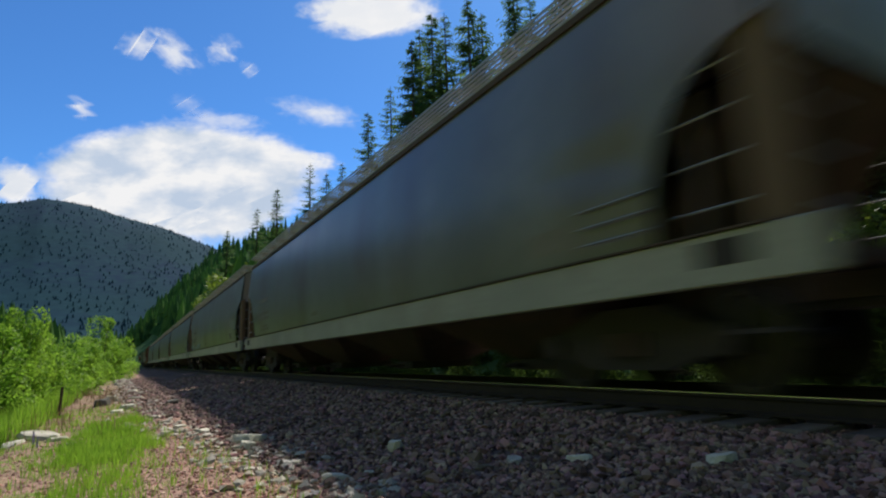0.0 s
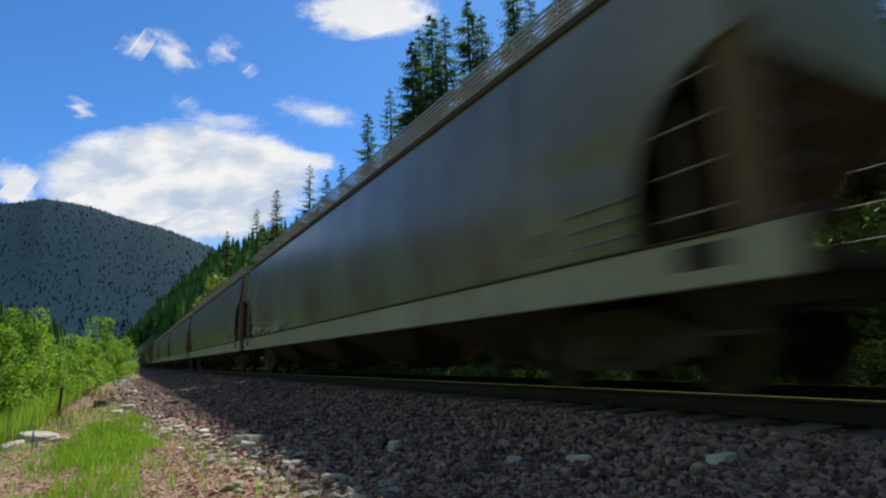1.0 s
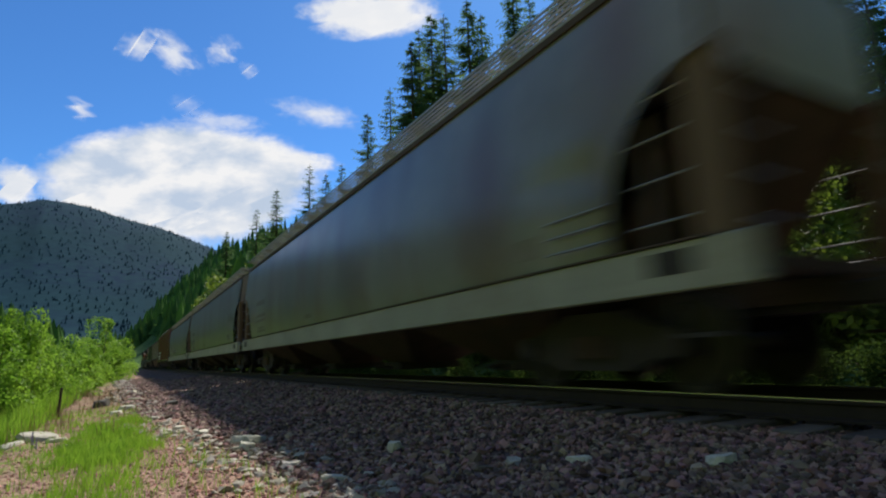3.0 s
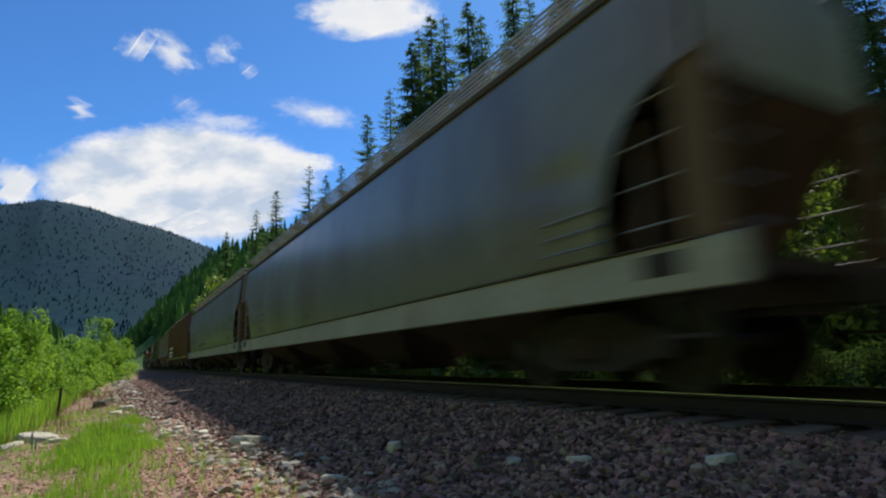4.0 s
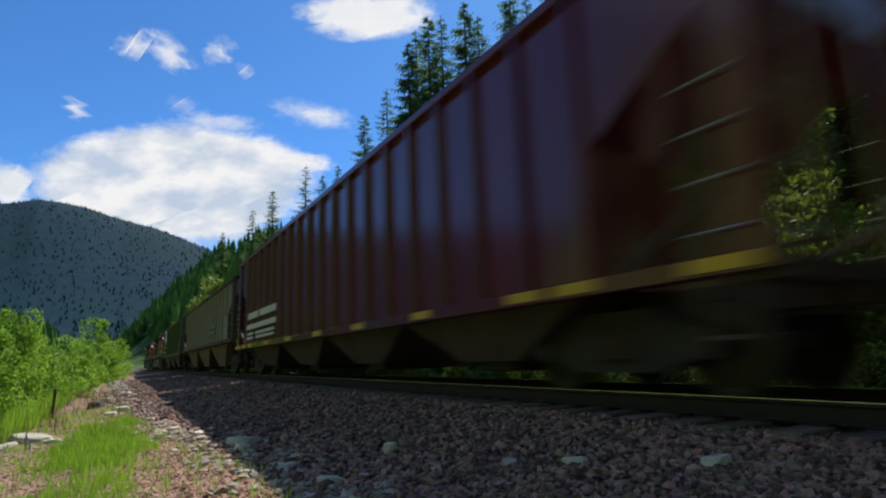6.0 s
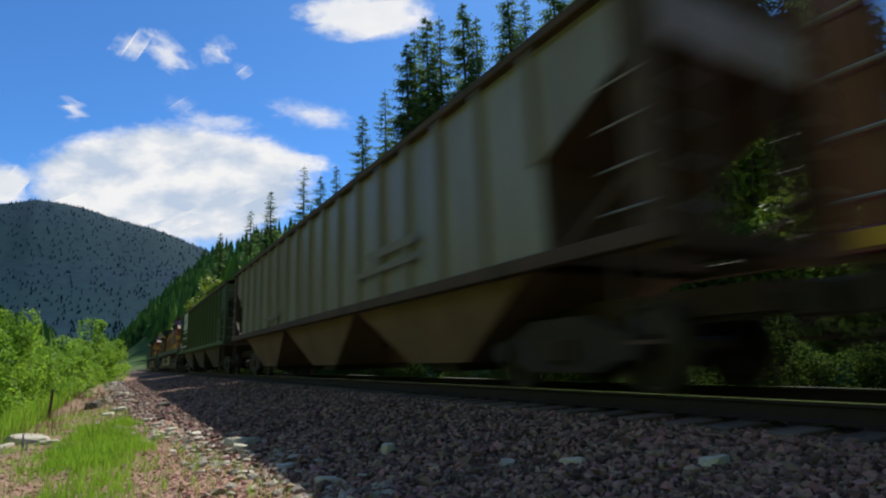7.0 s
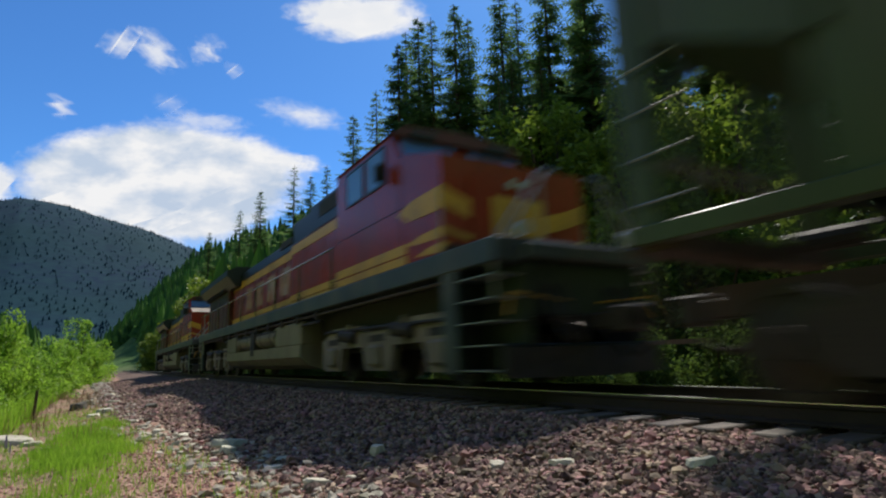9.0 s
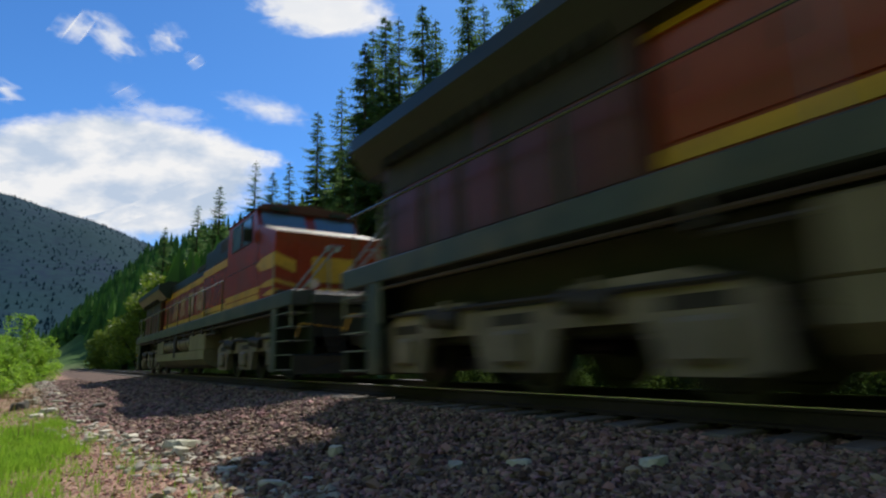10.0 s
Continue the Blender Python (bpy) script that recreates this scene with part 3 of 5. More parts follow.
            part("diagonal_strut", rods(0.05, ((sx * 1.5, s * (e - end_cut + 0.3), z_sill), (sx * 1.5, s * (e - 0.15), z_sill + 0.75))), M_RUST, car)
            ladder(car, sx * 1.61, -s * 0.0 + (s * (e - 0.15) - 0.55 if s > 0 else s * (e - 0.15)), z_sill + 0.2, z_sill + 1.5, 4, 0.55)
            ladder(car, sx * 0.9, s * (e + 0.02), z_sill + 0.15, z_top - 0.3, 6, sx * 0.55, "x")
            part("step", boxes((sx * 1.5, sx * 1.56, s * (e - 0.45) - 0.25, s * (e - 0.45) + 0.25, 0.50, 0.54), (sx * 1.51, sx * 1.55, s * (e - 0.45) - 0.25, s * (e - 0.45) - 0.21, 0.5, z_sill - 0.1), (sx * 1.51, sx * 1.55, s * (e - 0.45) + 0.21, s * (e - 0.45) + 0.25, 0.5, z_sill - 0.1)), M_RUST, car)
        put_truck(car, s * (e - 2.1))
        coupler(car, s * (e - 0.1), s, 0.65)
        part("brake_cylinder" if s > 0 else "brake_rod", rods(0.12 if s > 0 else 0.03, ((0.5, s * (e - 1.2), 1.5), (0.5, s * (e - 0.5), 1.5)), n=12), M_UNDER, car)
    span = 2 * (e - end_cut - 0.4) / pockets
    for k in range(pockets):
        y = -(e - end_cut - 0.4) + span * (k + 0.5)
        bm = loft(bmesh.new(), [[(-1.42, y - span * 0.49, z_sill - 0.12), (1.42, y - span * 0.49, z_sill - 0.12), (1.42, y + span * 0.49, z_sill - 0.12), (-1.42, y + span * 0.49, z_sill - 0.12)],
                                [(-1.15, y - span * 0.16, 0.36), (1.15, y - span * 0.16, 0.36), (1.15, y + span * 0.16, 0.36), (-1.15, y + span * 0.16, 0.36)]], closed=True, caps=True)
        part("outlet_hopper", bm, hopper_paint or M_TAN, car, "dusty sloped outlet hopper")
        part("outlet_gate", boxes((-1.0, 1.0, y - 0.4, y + 0.4, 0.22, 0.375), bev=0.02), M_UNDER, car)
    part("centre_sill", boxes((-0.25, 0.25, -e + 0.2, e - 0.2, 0.72, 1.05)), M_UNDER, car)
    if logo:
        for s in (1, -1):
            c = s * (e - 4.45)
            x0, x1 = (-1.612, -1.597) if s > 0 else (1.597, 1.612)
            part("painted_emblem", boxes((x0, x1, c - 1.12, c + 1.12, 2.96, 4.14), bev=0.004), M_WHITE, car, "white painted emblem shape")
            part("emblem_notch", boxes((x0 - 0.004 * s, x1, c - 0.15, c + 0.78, 3.52, 3.64), (x0 - 0.004 * s, x1, c + 0.40, c + 0.78, 3.40, 3.52), (x0 - 0.004 * s, x1, c - 0.62, c - 0.15, 3.56, 3.78), (x0 - 0.004 * s, x1, c - 0.72, c - 0.45, 3.70, 3.90), bev=0.003), M_GREEN, car)
            part("painted_stripe", boxes((x0, x1, c - 1.3, c + 1.3, 2.76, 2.84), (x0, x1, c - 1.3, c + 1.3, 2.36, 2.43), (x0, x1, c - 1.3, c + 1.3, 1.78, 1.85)), M_WHITE, car, "thin white data lines")
            tagged(part("stencil_panel", boxes(*[(x0, x1, c - 1.2 + 0.19 * k, c - 1.2 + 0.19 * k + 0.13, z, z + 0.09) for z in (2.16, 2.56) for k in range(9 if z < 2.3 else 6)]), M_DECAL, car, "rows of faint stencilled bars"), kind="stuff")
    else:
        for s in (1, -1):
            x0, x1 = (-1.612, -1.597) if s > 0 else (1.597, 1.612)
            bm = bmesh.new()
            rr = random.Random(12)
            rows = ((2.30, 0.16, -6.0, 2.0), (2.02, 0.12, -6.0, 2.4), (1.78, 0.10, 3.0, 1.6)) if not stripe else ((2.04, 0.22, 4.2, 2.3), (2.04, 0.22, 6.75, 1.65), (1.67, 0.17, 4.2, 4.2), (1.46, 0.09, 4.4, 2.6), (1.46, 0.09, 7.55, 0.8), (1.31, 0.09, 4.4, 2.6), (1.31, 0.09, 7.55, 0.8))
            for z, h, y, w in rows:
                y1 = y + w
                while y < y1:
                    dw = rr.uniform(0.3, 0.55) if stripe else rr.uniform(0.12, 0.3)
                    box(bm, x0, x1, *sorted((s * y, s * (y + dw * 0.9))), z, z + h)
                    y += dw
            tagged(part("stencil_panel", bm, M_WHITE if stripe else M_DECAL, car, "rows of stencilled bars"), kind="stuff")
    return car


# ---------------------------------------------------------------- locomotive
def loco_truck():
    t = part("truck", boxes((-1.0, 1.0, -2.9, 2.9, 0.62, 0.80), bev=0.03), M_UNDER)
    for s in (-1, 1):
        pts = [(-3.0, 0.30), (-2.75, 0.24), (-2.0, 0.24), (-1.85, 0.72), (-0.75, 0.72), (-0.6, 0.26), (0.5, 0.26), (0.65, 0.72), (1.75, 0.72), (1.9, 0.24), (2.8, 0.24), (3.0, 0.34), (3.0, 0.90), (2.3, 1.16), (0.9, 1.16), (0.6, 1.0), (-0.7, 1.0), (-1.0, 1.16), (-2.3, 1.16), (-3.0, 0.90)]
        part("side_frame", prism(bmesh.new(), pts, s * 1.10, s * 1.26, "x"), M_SILVER, t, "dusty silver cast side frame")
        for y in (-2.38, -0.05, 2.28):
            part("journal_box", boxes((s * 1.24, s * 1.36, y - 0.24, y + 0.24, 0.34, 0.74), bev=0.05), M_SILVER, t)
        for y in (-2.38, -0.05, 2.28):
            part("frame_slot", boxes((s * 1.255, s * 1.266, y - 0.34, y + 0.34, 0.80, 0.93), bev=0.004), M_UNDER, t, "dark slot in the side frame")
        part("brake_rigging", rods(0.035, ((s * 1.30, -2.7, 1.02), (s * 1.30, 2.7, 1.10)), n=6), M_UNDER, t)
        for y in (-1.3, 1.2):
            part("brake_cylinder", rods(0.13, ((s * 1.26, y - 0.25, 0.92), (s * 1.36, y + 0.3, 0.98)), n=12), M_UNDER, t)
            part("shock_strut", rods(0.05, ((s * 1.3, y, 0.75), (s * 1.32, y, 1.2)), n=8), M_SILVER, t)
    truck_axles(t, (-2.38, -0.05, 2.28), 0.54)
    return t


def locomotive(label):
    """Wide-nosed six-axle freight locomotive, nose towards -y."""
    lo = thing("diesel_locomotive", label, "locomotive", "locomotives of the train")
    F, R = -13.1, 12.7
    part("frame_sill", boxes((-1.52, 1.52, F, R, 1.64, 1.98), bev=0.02), M_LSILL, lo, "dusty blue-grey frame sill")
    part("underframe", boxes((-0.9, 0.9, F + 0.5, R - 0.5, 0.95, 1.64), bev=0.02), M_UNDER, lo)
    part("conduit", rods(0.03, ((-1.44, F + 1.2, 1.54), (-1.44, R - 0.8, 1.54)), ((1.44, F + 1.2, 1.54), (1.44, R - 0.8, 1.54)), n=6), M_RUST, lo, "brown conduit under the sill")
    for q in (-1, 1):
        bracket = part("sill_bracket", boxes((q * 1.30, q * 1.50, -0.06, 0.06, 1.42, 1.645)), M_UNDER, lo)
        bracket.location.y = -6.0
        for k in range(1, 9):
            again(bracket, lo, pose(0, -6.0 + 1.5 * k, 0))
    # cab with short wide nose
    cab_side = [(-11.75, 1.98), (-7.3, 1.98), (-7.3, 4.50), (-10.0, 4.50), (-10.35, 3.98), (-11.75, 3.56)]
    bm = prism(bmesh.new(), cab_side, -1.46, 1.46, "x")
    cab = part("cab", bm, M_ORANGE, lo, "orange wide-nose cab")
    part("cab_roof", loft(bmesh.new(), [[(-1.5, y, 4.47), (-1.25, y, 4.66), (0, y, 4.75), (1.25, y, 4.66), (1.5, y, 4.47)] for y in (-10.15, -7.2)], caps=True), M_MAROON, lo, "arched sooty cab roof")
    # silver colour here stands in for sky reflected on the nose top
    part("nose_top", loft(bmesh.new(), [[(-1.42, -11.74, 3.58), (1.42, -11.74, 3.58)], [(-1.42, -10.37, 4.0), (1.42, -10.37, 4.0)]]), M_SILVER, lo, "sloping nose top, sky reflection put in as silver")
    for z0, z1, back, tip in ((2.66, 3.04, -10.3, 2.9), (2.0, 2.16, -10.9, 2.06), (2.22, 2.40, -10.6, 2.3)):
        for q in (-1, 1):                     # bands that taper back along the cab side
            part("nose_band", prism(bmesh.new(), [(-11.76, z0), (-11.76, z1), (back - 0.5, z1 - 0.02), (back, tip), (back - 0.4, z0 + 0.03)], q * 1.458, q * 1.474, "x"), M_LYEL, lo, "yellow nose band")
        sag = 0.34 if z1 > 2.6 else 0.2       # on the front they dip towards the middle
        top = [(-1.46 + 0.2433 * k, z1 - sag * (1 - (abs(k - 6) / 6) ** 2)) for k in range(13)]
        low = [(x, z - (z1 - z0) * (0.8 if z1 > 2.6 else 0.5)) for x, z in top[::-1]]
        part("nose_band", prism(bmesh.new(), top + low, -11.775, -11.755), M_LYEL, lo, "yellow nose band")
    part("nose_emblem", boxes((-0.55, 0.55, -11.80, -11.76, 2.34, 2.98), bev=0.01), M_LYEL, lo)
    part("nose_skirt", boxes((-1.40, 1.40, -11.79, -11.74, 1.985, 2.12), bev=0.01), M_DGREEN, lo)
    part("cab_side_stripe", boxes((-1.475, 1.475, -10.6, -7.28, 2.0, 2.14), (-1.475, 1.475, -10.6, -7.28, 2.17, 2.34)), M_LYEL, lo)
    part("cab_seam", boxes((-1.468, 1.468, -11.2, -7.4, 2.98, 3.0), (-1.468, 1.468, -10.42, -10.40, 2.4, 3.95)), M_MAROON, lo)
    for s in (-1, 1):
        part("windshield", loft(bmesh.new(), [[(s * 0.14, -10.35, 4.0), (s * 1.34, -10.35, 4.0)], [(s * 0.14, -10.09, 4.42), (s * 1.34, -10.09, 4.42)]]), M_GLASS, lo, "windshield pane, reflected sky put into its colour")
        for y0, y1 in ((-9.75, -9.0), (-8.75, -7.95)):
            w = part("side_window", boxes((s * 1.465, s * 1.475, y0, y1, 3.66, 4.32)), M_GLASS, lo, "cab side window")
            part("window_frame", boxes((s * 1.46, s * 1.485, y0 - 0.05, y1 + 0.05, 3.61, 3.66), (s * 1.46, s * 1.485, y0 - 0.05, y1 + 0.05, 4.32, 4.37), (s * 1.46, s * 1.485, y0 - 0.05, y0, 3.66, 4.32), (s * 1.46, s * 1.485, y1, y1 + 0.05, 3.66, 4.32)), M_DGREEN, w)
        part("mirror", boxes((s * 1.5, s * 1.72, -9.9, -9.86, 3.6, 3.95)), M_DGREEN, lo)
        part("number_board", boxes((s * 0.85 - 0.25, s * 0.85 + 0.25, -10.2, -10.1, 4.47, 4.60), bev=0.01), M_DGREEN, lo)
        part("ditch_light", rods(0.11, ((s * 1.0, -12.98, 2.12), (s * 1.0, -13.1, 2.12)), n=12), M_LAMP, lo)
        part("headlight", rods(0.08, ((s * 0.12, -11.72, 3.22), (s * 0.12, -11.80, 3.22)), n=12), M_LAMP, lo)
    part("nose_door", boxes((-0.95, -0.35, -11.79, -11.75, 2.0, 3.3), bev=0.01), M_ORANGE, lo)
    # long hood
    part("equipment_hood", boxes((-1.18, 1.18, -7.3, -2.8, 1.98, 3.84), bev=0.04), M_ORANGE, lo, "orange equipment hood behind the cab")
    part("equipment_roof", boxes((-1.17, 1.17, -7.25, -4.4, 3.80, 4.58), (-1.13, 1.13, -4.4, -2.75, 3.80, 4.50), bev=0.05), M_DGREEN, lo, "dark stepped equipment roof")
    part("engine_hood", boxes((-1.02, 1.02, -2.8, 6.6, 1.98, 3.90), bev=0.05), M_HOOD, lo, "bleached orange engine hood")
    part("hood_roof", loft(bmesh.new(), [[(-1.04, y, 3.80), (-1.02, y, 4.12), (-0.72, y, 4.36), (0.72, y, 4.36), (1.02, y, 4.12), (1.04, y, 3.80)] for y in (-2.9, 6.6)], caps=True), M_DGREEN, lo, "dark hood roof")
    part("radiator_hood", boxes((-1.22, 1.22, 6.6, 11.6, 1.98, 3.95), bev=0.04), M_MAROON, lo, "maroon radiator compartment")
    wing = [(-1.25, 3.60), (-1.62, 4.02), (-1.62, 4.24), (-1.2, 4.42), (1.2, 4.42), (1.62, 4.24), (1.62, 4.02), (1.25, 3.60)]
    part("radiator_wing", prism(bmesh.new(), wing, 4.9, 12.2), M_DGREEN, lo, "overhanging black radiator wings")
    for s in (-1, 1):
        slat = part("radiator_slat", boxes((s * 1.26, s * 1.42, 0, 0.05, 3.55, 3.72)), M_UNDER, lo)
        slat.location.y = 6.9
        for k in range(1, 18):
            again(slat, lo, pose(0, 6.9 + k * 0.26, 0))
        for y0, y1, x in ((-2.8, 6.58, 1.015), (-7.28, -2.82, 1.175)):
            part("hood_stripe", boxes((s * x, s * (x + 0.022), y0, y1, 3.52, 3.77), (s * x, s * (x + 0.022), y0, y1, 2.0, 2.15), (s * x, s * (x + 0.022), y0, y1, 2.175, 2.34)), M_LYEL, lo, "yellow hood stripes")
        part("radiator_intake", boxes((s * 1.215, s * 1.235, 6.7, 11.5, 3.14, 3.60)), M_UNDER, lo, "dark recessed radiator intake")
        part("intake_post", boxes((s * 1.22, s * 1.25, 8.9, 9.02, 3.14, 3.60)), M_MAROON, lo)
        for y in (-6.6, -3.9):
            for k in range(4):
                part("vent_slot", boxes((s * 1.196, s * 1.203, y, y + 0.42, 2.12 + 0.07 * k, 2.145 + 0.07 * k)), M_UNDER, lo)
        # doors of the engine room
        for k in range(9):
            y = -2.6 + k * 1.01
            d = part("hood_door", boxes((s * 1.018, s * 1.045, y, y + 0.93, 2.38, 3.48), bev=0.01), M_HOOD, lo)
            part("door_latch", boxes((s * 1.045, s * 1.065, y + 0.82, y + 0.86, 2.85, 3.1)), M_DGREEN, d)
        for k in range(5):
            y = 6.8 + k * 0.93
            part("door_gap", boxes((s * 1.215, s * 1.228, y + 0.74, y + 0.91, 2.08, 3.08)), M_UNDER, lo)
            part("louvre_door", boxes((s * 1.218, s * 1.245, y, y + 0.72, 2.08, 3.08), bev=0.01), M_MAROON, lo)
        for k in range(3):
            y = -7.1 + k * 1.42
            part("cabinet_door", boxes((s * 1.178, s * 1.192, y, y + 1.36, 2.40, 3.48), bev=0.006), M_ORANGE, lo)
        part("air_intake", boxes((s * 1.155, s * 1.18, -6.6, -5.2, 4.10, 4.46)), M_UNDER, lo)
        part("air_intake", boxes((s * 1.03, s * 1.06, -2.4, -1.0, 4.0, 4.2)), M_UNDER, lo)
        # plain block shapes where the large lettering stands
        for y, w in ((-2.2, 1.1), (-0.5, 1.0), (1.1, 1.1), (2.8, 0.95)):
            part("painted_block", boxes((s * 1.047, s * 1.052, y, y + w, 2.50, 3.34), bev=0.002), M_FADED, lo, "large faded worn painted block")
        # handrail along the walkway
        bm = bmesh.new()
        rod(bm, (s * 1.48, -7.1, 2.92), (s * 1.48, 12.4, 2.92), 0.022, 6)
        for k in range(9):
            y = -7.0 + k * 2.4
            rod(bm, (s * 1.48, y, 1.95), (s * 1.48, y, 2.92), 0.02, 6)
        part("walkway_handrail", bm, M_RAILING, lo, "thin steel walkway handrail")
        # fuel tank with air reservoirs
        for y in (1.1, -2.0):
            can = part("air_reservoir", rods(0.29, ((s * 1.14, y, 1.24), (s * 1.14, y + 2.3, 1.24)), n=20), M_TANK, lo, "cylindrical air reservoir")
            for b in (0.5, 1.75):
                part("reservoir_band", rods(0.297, ((s * 1.14, y + b, 1.24), (s * 1.14, y + b + 0.06, 1.24)), n=20), M_UNDER, can)
        part("tank_strap", boxes((s * 0.9, s * 1.46, 0.45, 0.95, 0.72, 1.50)), M_UNDER, lo)
        part("walkway_pipe", rods(0.035, ((s * 1.4, -6.0, 1.38), (s * 1.4, 6.0, 1.38)), n=6), M_UNDER, lo)
        # steps and end rails at both ends
        for q in (-1, 1):
            end = 13.05 if q < 0 else 12.65
            y = q * (end - 0.45)
            bm = bmesh.new()
            for z in (0.26, 0.58, 0.88, 1.18, 1.48):
                box(bm, s * 1.05, s * 1.52, y - 0.42, y + 0.42, z, z + 0.018)
            part("step_treads", bm, M_GRAB, lo, "worn bright step edges")
            part("step_well", boxes((s * 1.0, s * 1.05, y - 0.55, y + 0.55, 0.22, 1.64), (s * 1.05, s * 1.50, y - q * 0.48 - 0.03, y - q * 0.48 + 0.03, 0.22, 1.64)), M_DGREEN, lo)
            part("step_panel", boxes((s * 1.40, s * 1.51, y - q * 0.68 - 0.17, y - q * 0.68 + 0.17, 0.22, 1.645), bev=0.01), M_LSILL, lo, "blue-grey panel beside the steps")
            y1 = q * (end - 0.04)
            part("end_handrail", rods(0.021, ((s * 1.48, y1, 1.15), (s * 1.48, y1, 1.9)), ((s * 1.48, y1, 1.9), (s * 0.62, y1, 3.02)), ((s * 1.26, y1, 1.98), (s * 0.42, y1, 3.02)), ((s * 0.62, y1, 3.02), (s * 0.30, y1, 3.02)), ((s * 0.62, y1, 1.98), (s * 0.62, y1, 3.02)), n=6), M_GRAB, lo, "pale slanted grab rails by the steps")
            part("grab_rail", rods(0.021, ((s * 1.47, y - q * 0.86, 1.0), (s * 1.47, y - q * 0.86, 3.0)), n=6), M_GRAB, lo)
            part("uncoupling_lever", rods(0.018, ((s * 0.3, y1 + q * 0.1, 1.15), (s * 1.3, y1 + q * 0.1, 1.25)), ((s * 1.3, y1 + q * 0.1, 1.25), (s * 1.42, y1 + q * 0.16, 0.95)), n=5), M_LYEL, lo)
    part("fuel_tank", prism(bmesh.new(), [(-0.85, 0.27), (0.85, 0.27), (1.25, 0.40), (1.45, 0.60), (1.45, 0.90), (0.95, 0.93), (0.95, 1.48), (-0.95, 1.48), (-0.95, 0.93), (-1.45, 0.90), (-1.45, 0.60), (-1.25, 0.40)], -4.7, 5.2), M_TANK, lo, "dusty fuel tank")
    part("tank_end_box", boxes((-1.44, 1.44, 3.5, 5.19, 0.90, 1.48), bev=0.03), M_TANK, lo)
    part("tank_end_box", boxes((-1.44, 1.44, -4.69, -2.2, 0.90, 1.48), bev=0.03), M_TANK, lo)
    for q in (-1, 1):
        end = 13.05 if q < 0 else 12.65
        y = q * end
        part("pilot_plate", boxes((-1.0, 1.0, y - 0.05, y + 0.05, 0.95, 1.98), (-1.45, 1.45, y - 0.04, y + 0.06, 0.22, 0.60), bev=0.02), M_DGREEN, lo, "dark pilot plate")
        coupler(lo, y, q, 0.95)
        for sx in (-1, 1):
            for k in range(3):
                x = sx * (0.45 + 0.16 * k)
                part("cable_hose", rods(0.025, ((x, y, 1.45), (x * 1.05, y + q * 0.30, 0.95)), ((x * 1.05, y + q * 0.30, 0.95), (x * 0.95, y + q * 0.42, 0.62))), M_UNDER, lo)
        part("anticlimber", boxes((-1.1, 1.1, y + q * 0.12 - 0.12, y + q * 0.12 + 0.12, 1.68, 1.9), bev=0.02), M_LSILL, lo)
        part("snow_plow", loft(bmesh.new(), [[(-1.45, y + q * 0.07, 0.18), (0, y + q * 0.35, 0.16), (1.45, y + q * 0.07, 0.18)], [(-1.42, y + q * 0.05, 0.55), (0, y + q * 0.25, 0.55), (1.42, y + q * 0.05, 0.55)], [(-1.42, y + q * 0.01, 0.56), (0, y + q * 0.05, 0.56), (1.42, y + q * 0.01, 0.56)]]), M_UNDER, lo, "black snow plow")
    part("rear_headlight", rods(0.11, ((-0.14, 11.58, 3.45), (-0.14, 11.7, 3.45)), ((0.14, 11.58, 3.45), (0.14, 11.7, 3.45)), n=12), M_LAMP, lo)
    part("exhaust_stack", boxes((-0.35, 0.35, 2.6, 4.0, 4.3, 4.55), bev=0.04), M_DGREEN, lo)
    part("horn", rods(0.06, ((0.3, -5.0, 4.64), (0.3, -5.5, 4.66)), ((0.45, -5.0, 4.64), (0.45, -5.45, 4.66)), n=10), M_LYEL, lo)
    for y in (-8.85, 8.6):
        t = again(LTRUCK, lo, pose(0, y, 0))
        for c in LTRUCK.children:
            o = new(c.name.split(".")[0], c.data)
            o.parent, o.matrix_basis = t, c.matrix_basis.copy()
            if "label" in c:
                o["label"] = c["label"]
    return lo


LTRUCK = loco_truck()


def graffiti(car, seed, y0, y1, z0, z1, paint, side=-1):
    """Sprayed rounded blots on a car's side, some pale and some red."""
    rr = random.Random(seed)
    y = y0
    while y < y1:
        w, h = rr.uniform(0.5, 1.2), rr.uniform(0.12, 0.34)
        z = rr.uniform(z0, z1)
        bm = bmesh.new()
        ring = []
        for k in range(18):
            a = k * 6.2832 / 18
            q = 1 + 0.25 * math.sin(3 * a + seed + y) + rr.uniform(-0.08, 0.08)
            ring.append((y + w * 0.5 * q * math.cos(a), z + h * 0.5 * q * math.sin(a)))
        prism(bm, ring, side * (1.545 + 0.03 * (z > 1.9)), side * (1.575 + 0.015 * (z > 1.9)), "x")
        part("paint_blot", bm, M_GRAFR if rr.random() < 0.12 else paint, car, "sprayed paint blot")
        y += w * rr.uniform(0.8, 1.5)


# cars in train order: distance of each car's centre along the track at the reference time
hopper = pellet_hopper("long smooth-sided grey covered hopper with rust streaks")
TRAIN = [(hopper, -65.6)]
for c in (-43.2, -20.7, 1.8, 24.2, 46.6, 68.8):
    TRAIN.append((copy_thing(hopper, pose(0, 0, 0)), c))
for lead_car in TRAIN[:2]:
    for sheet_part in lead_car[0].children:
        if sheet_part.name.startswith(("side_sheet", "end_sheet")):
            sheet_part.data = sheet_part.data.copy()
            sheet_part.data.materials[0] = M_DARKGREY
    lead_car[0]["label"] = "long smooth-sided covered hopper in darker grey"
graffiti(TRAIN[2][0], 4, 4.5, 9.0, 1.5, 1.75, M_GRAF)
graffiti(TRAIN[6][0], 9, 1.0, 7.5, 1.65, 2.3, M_DECAL)
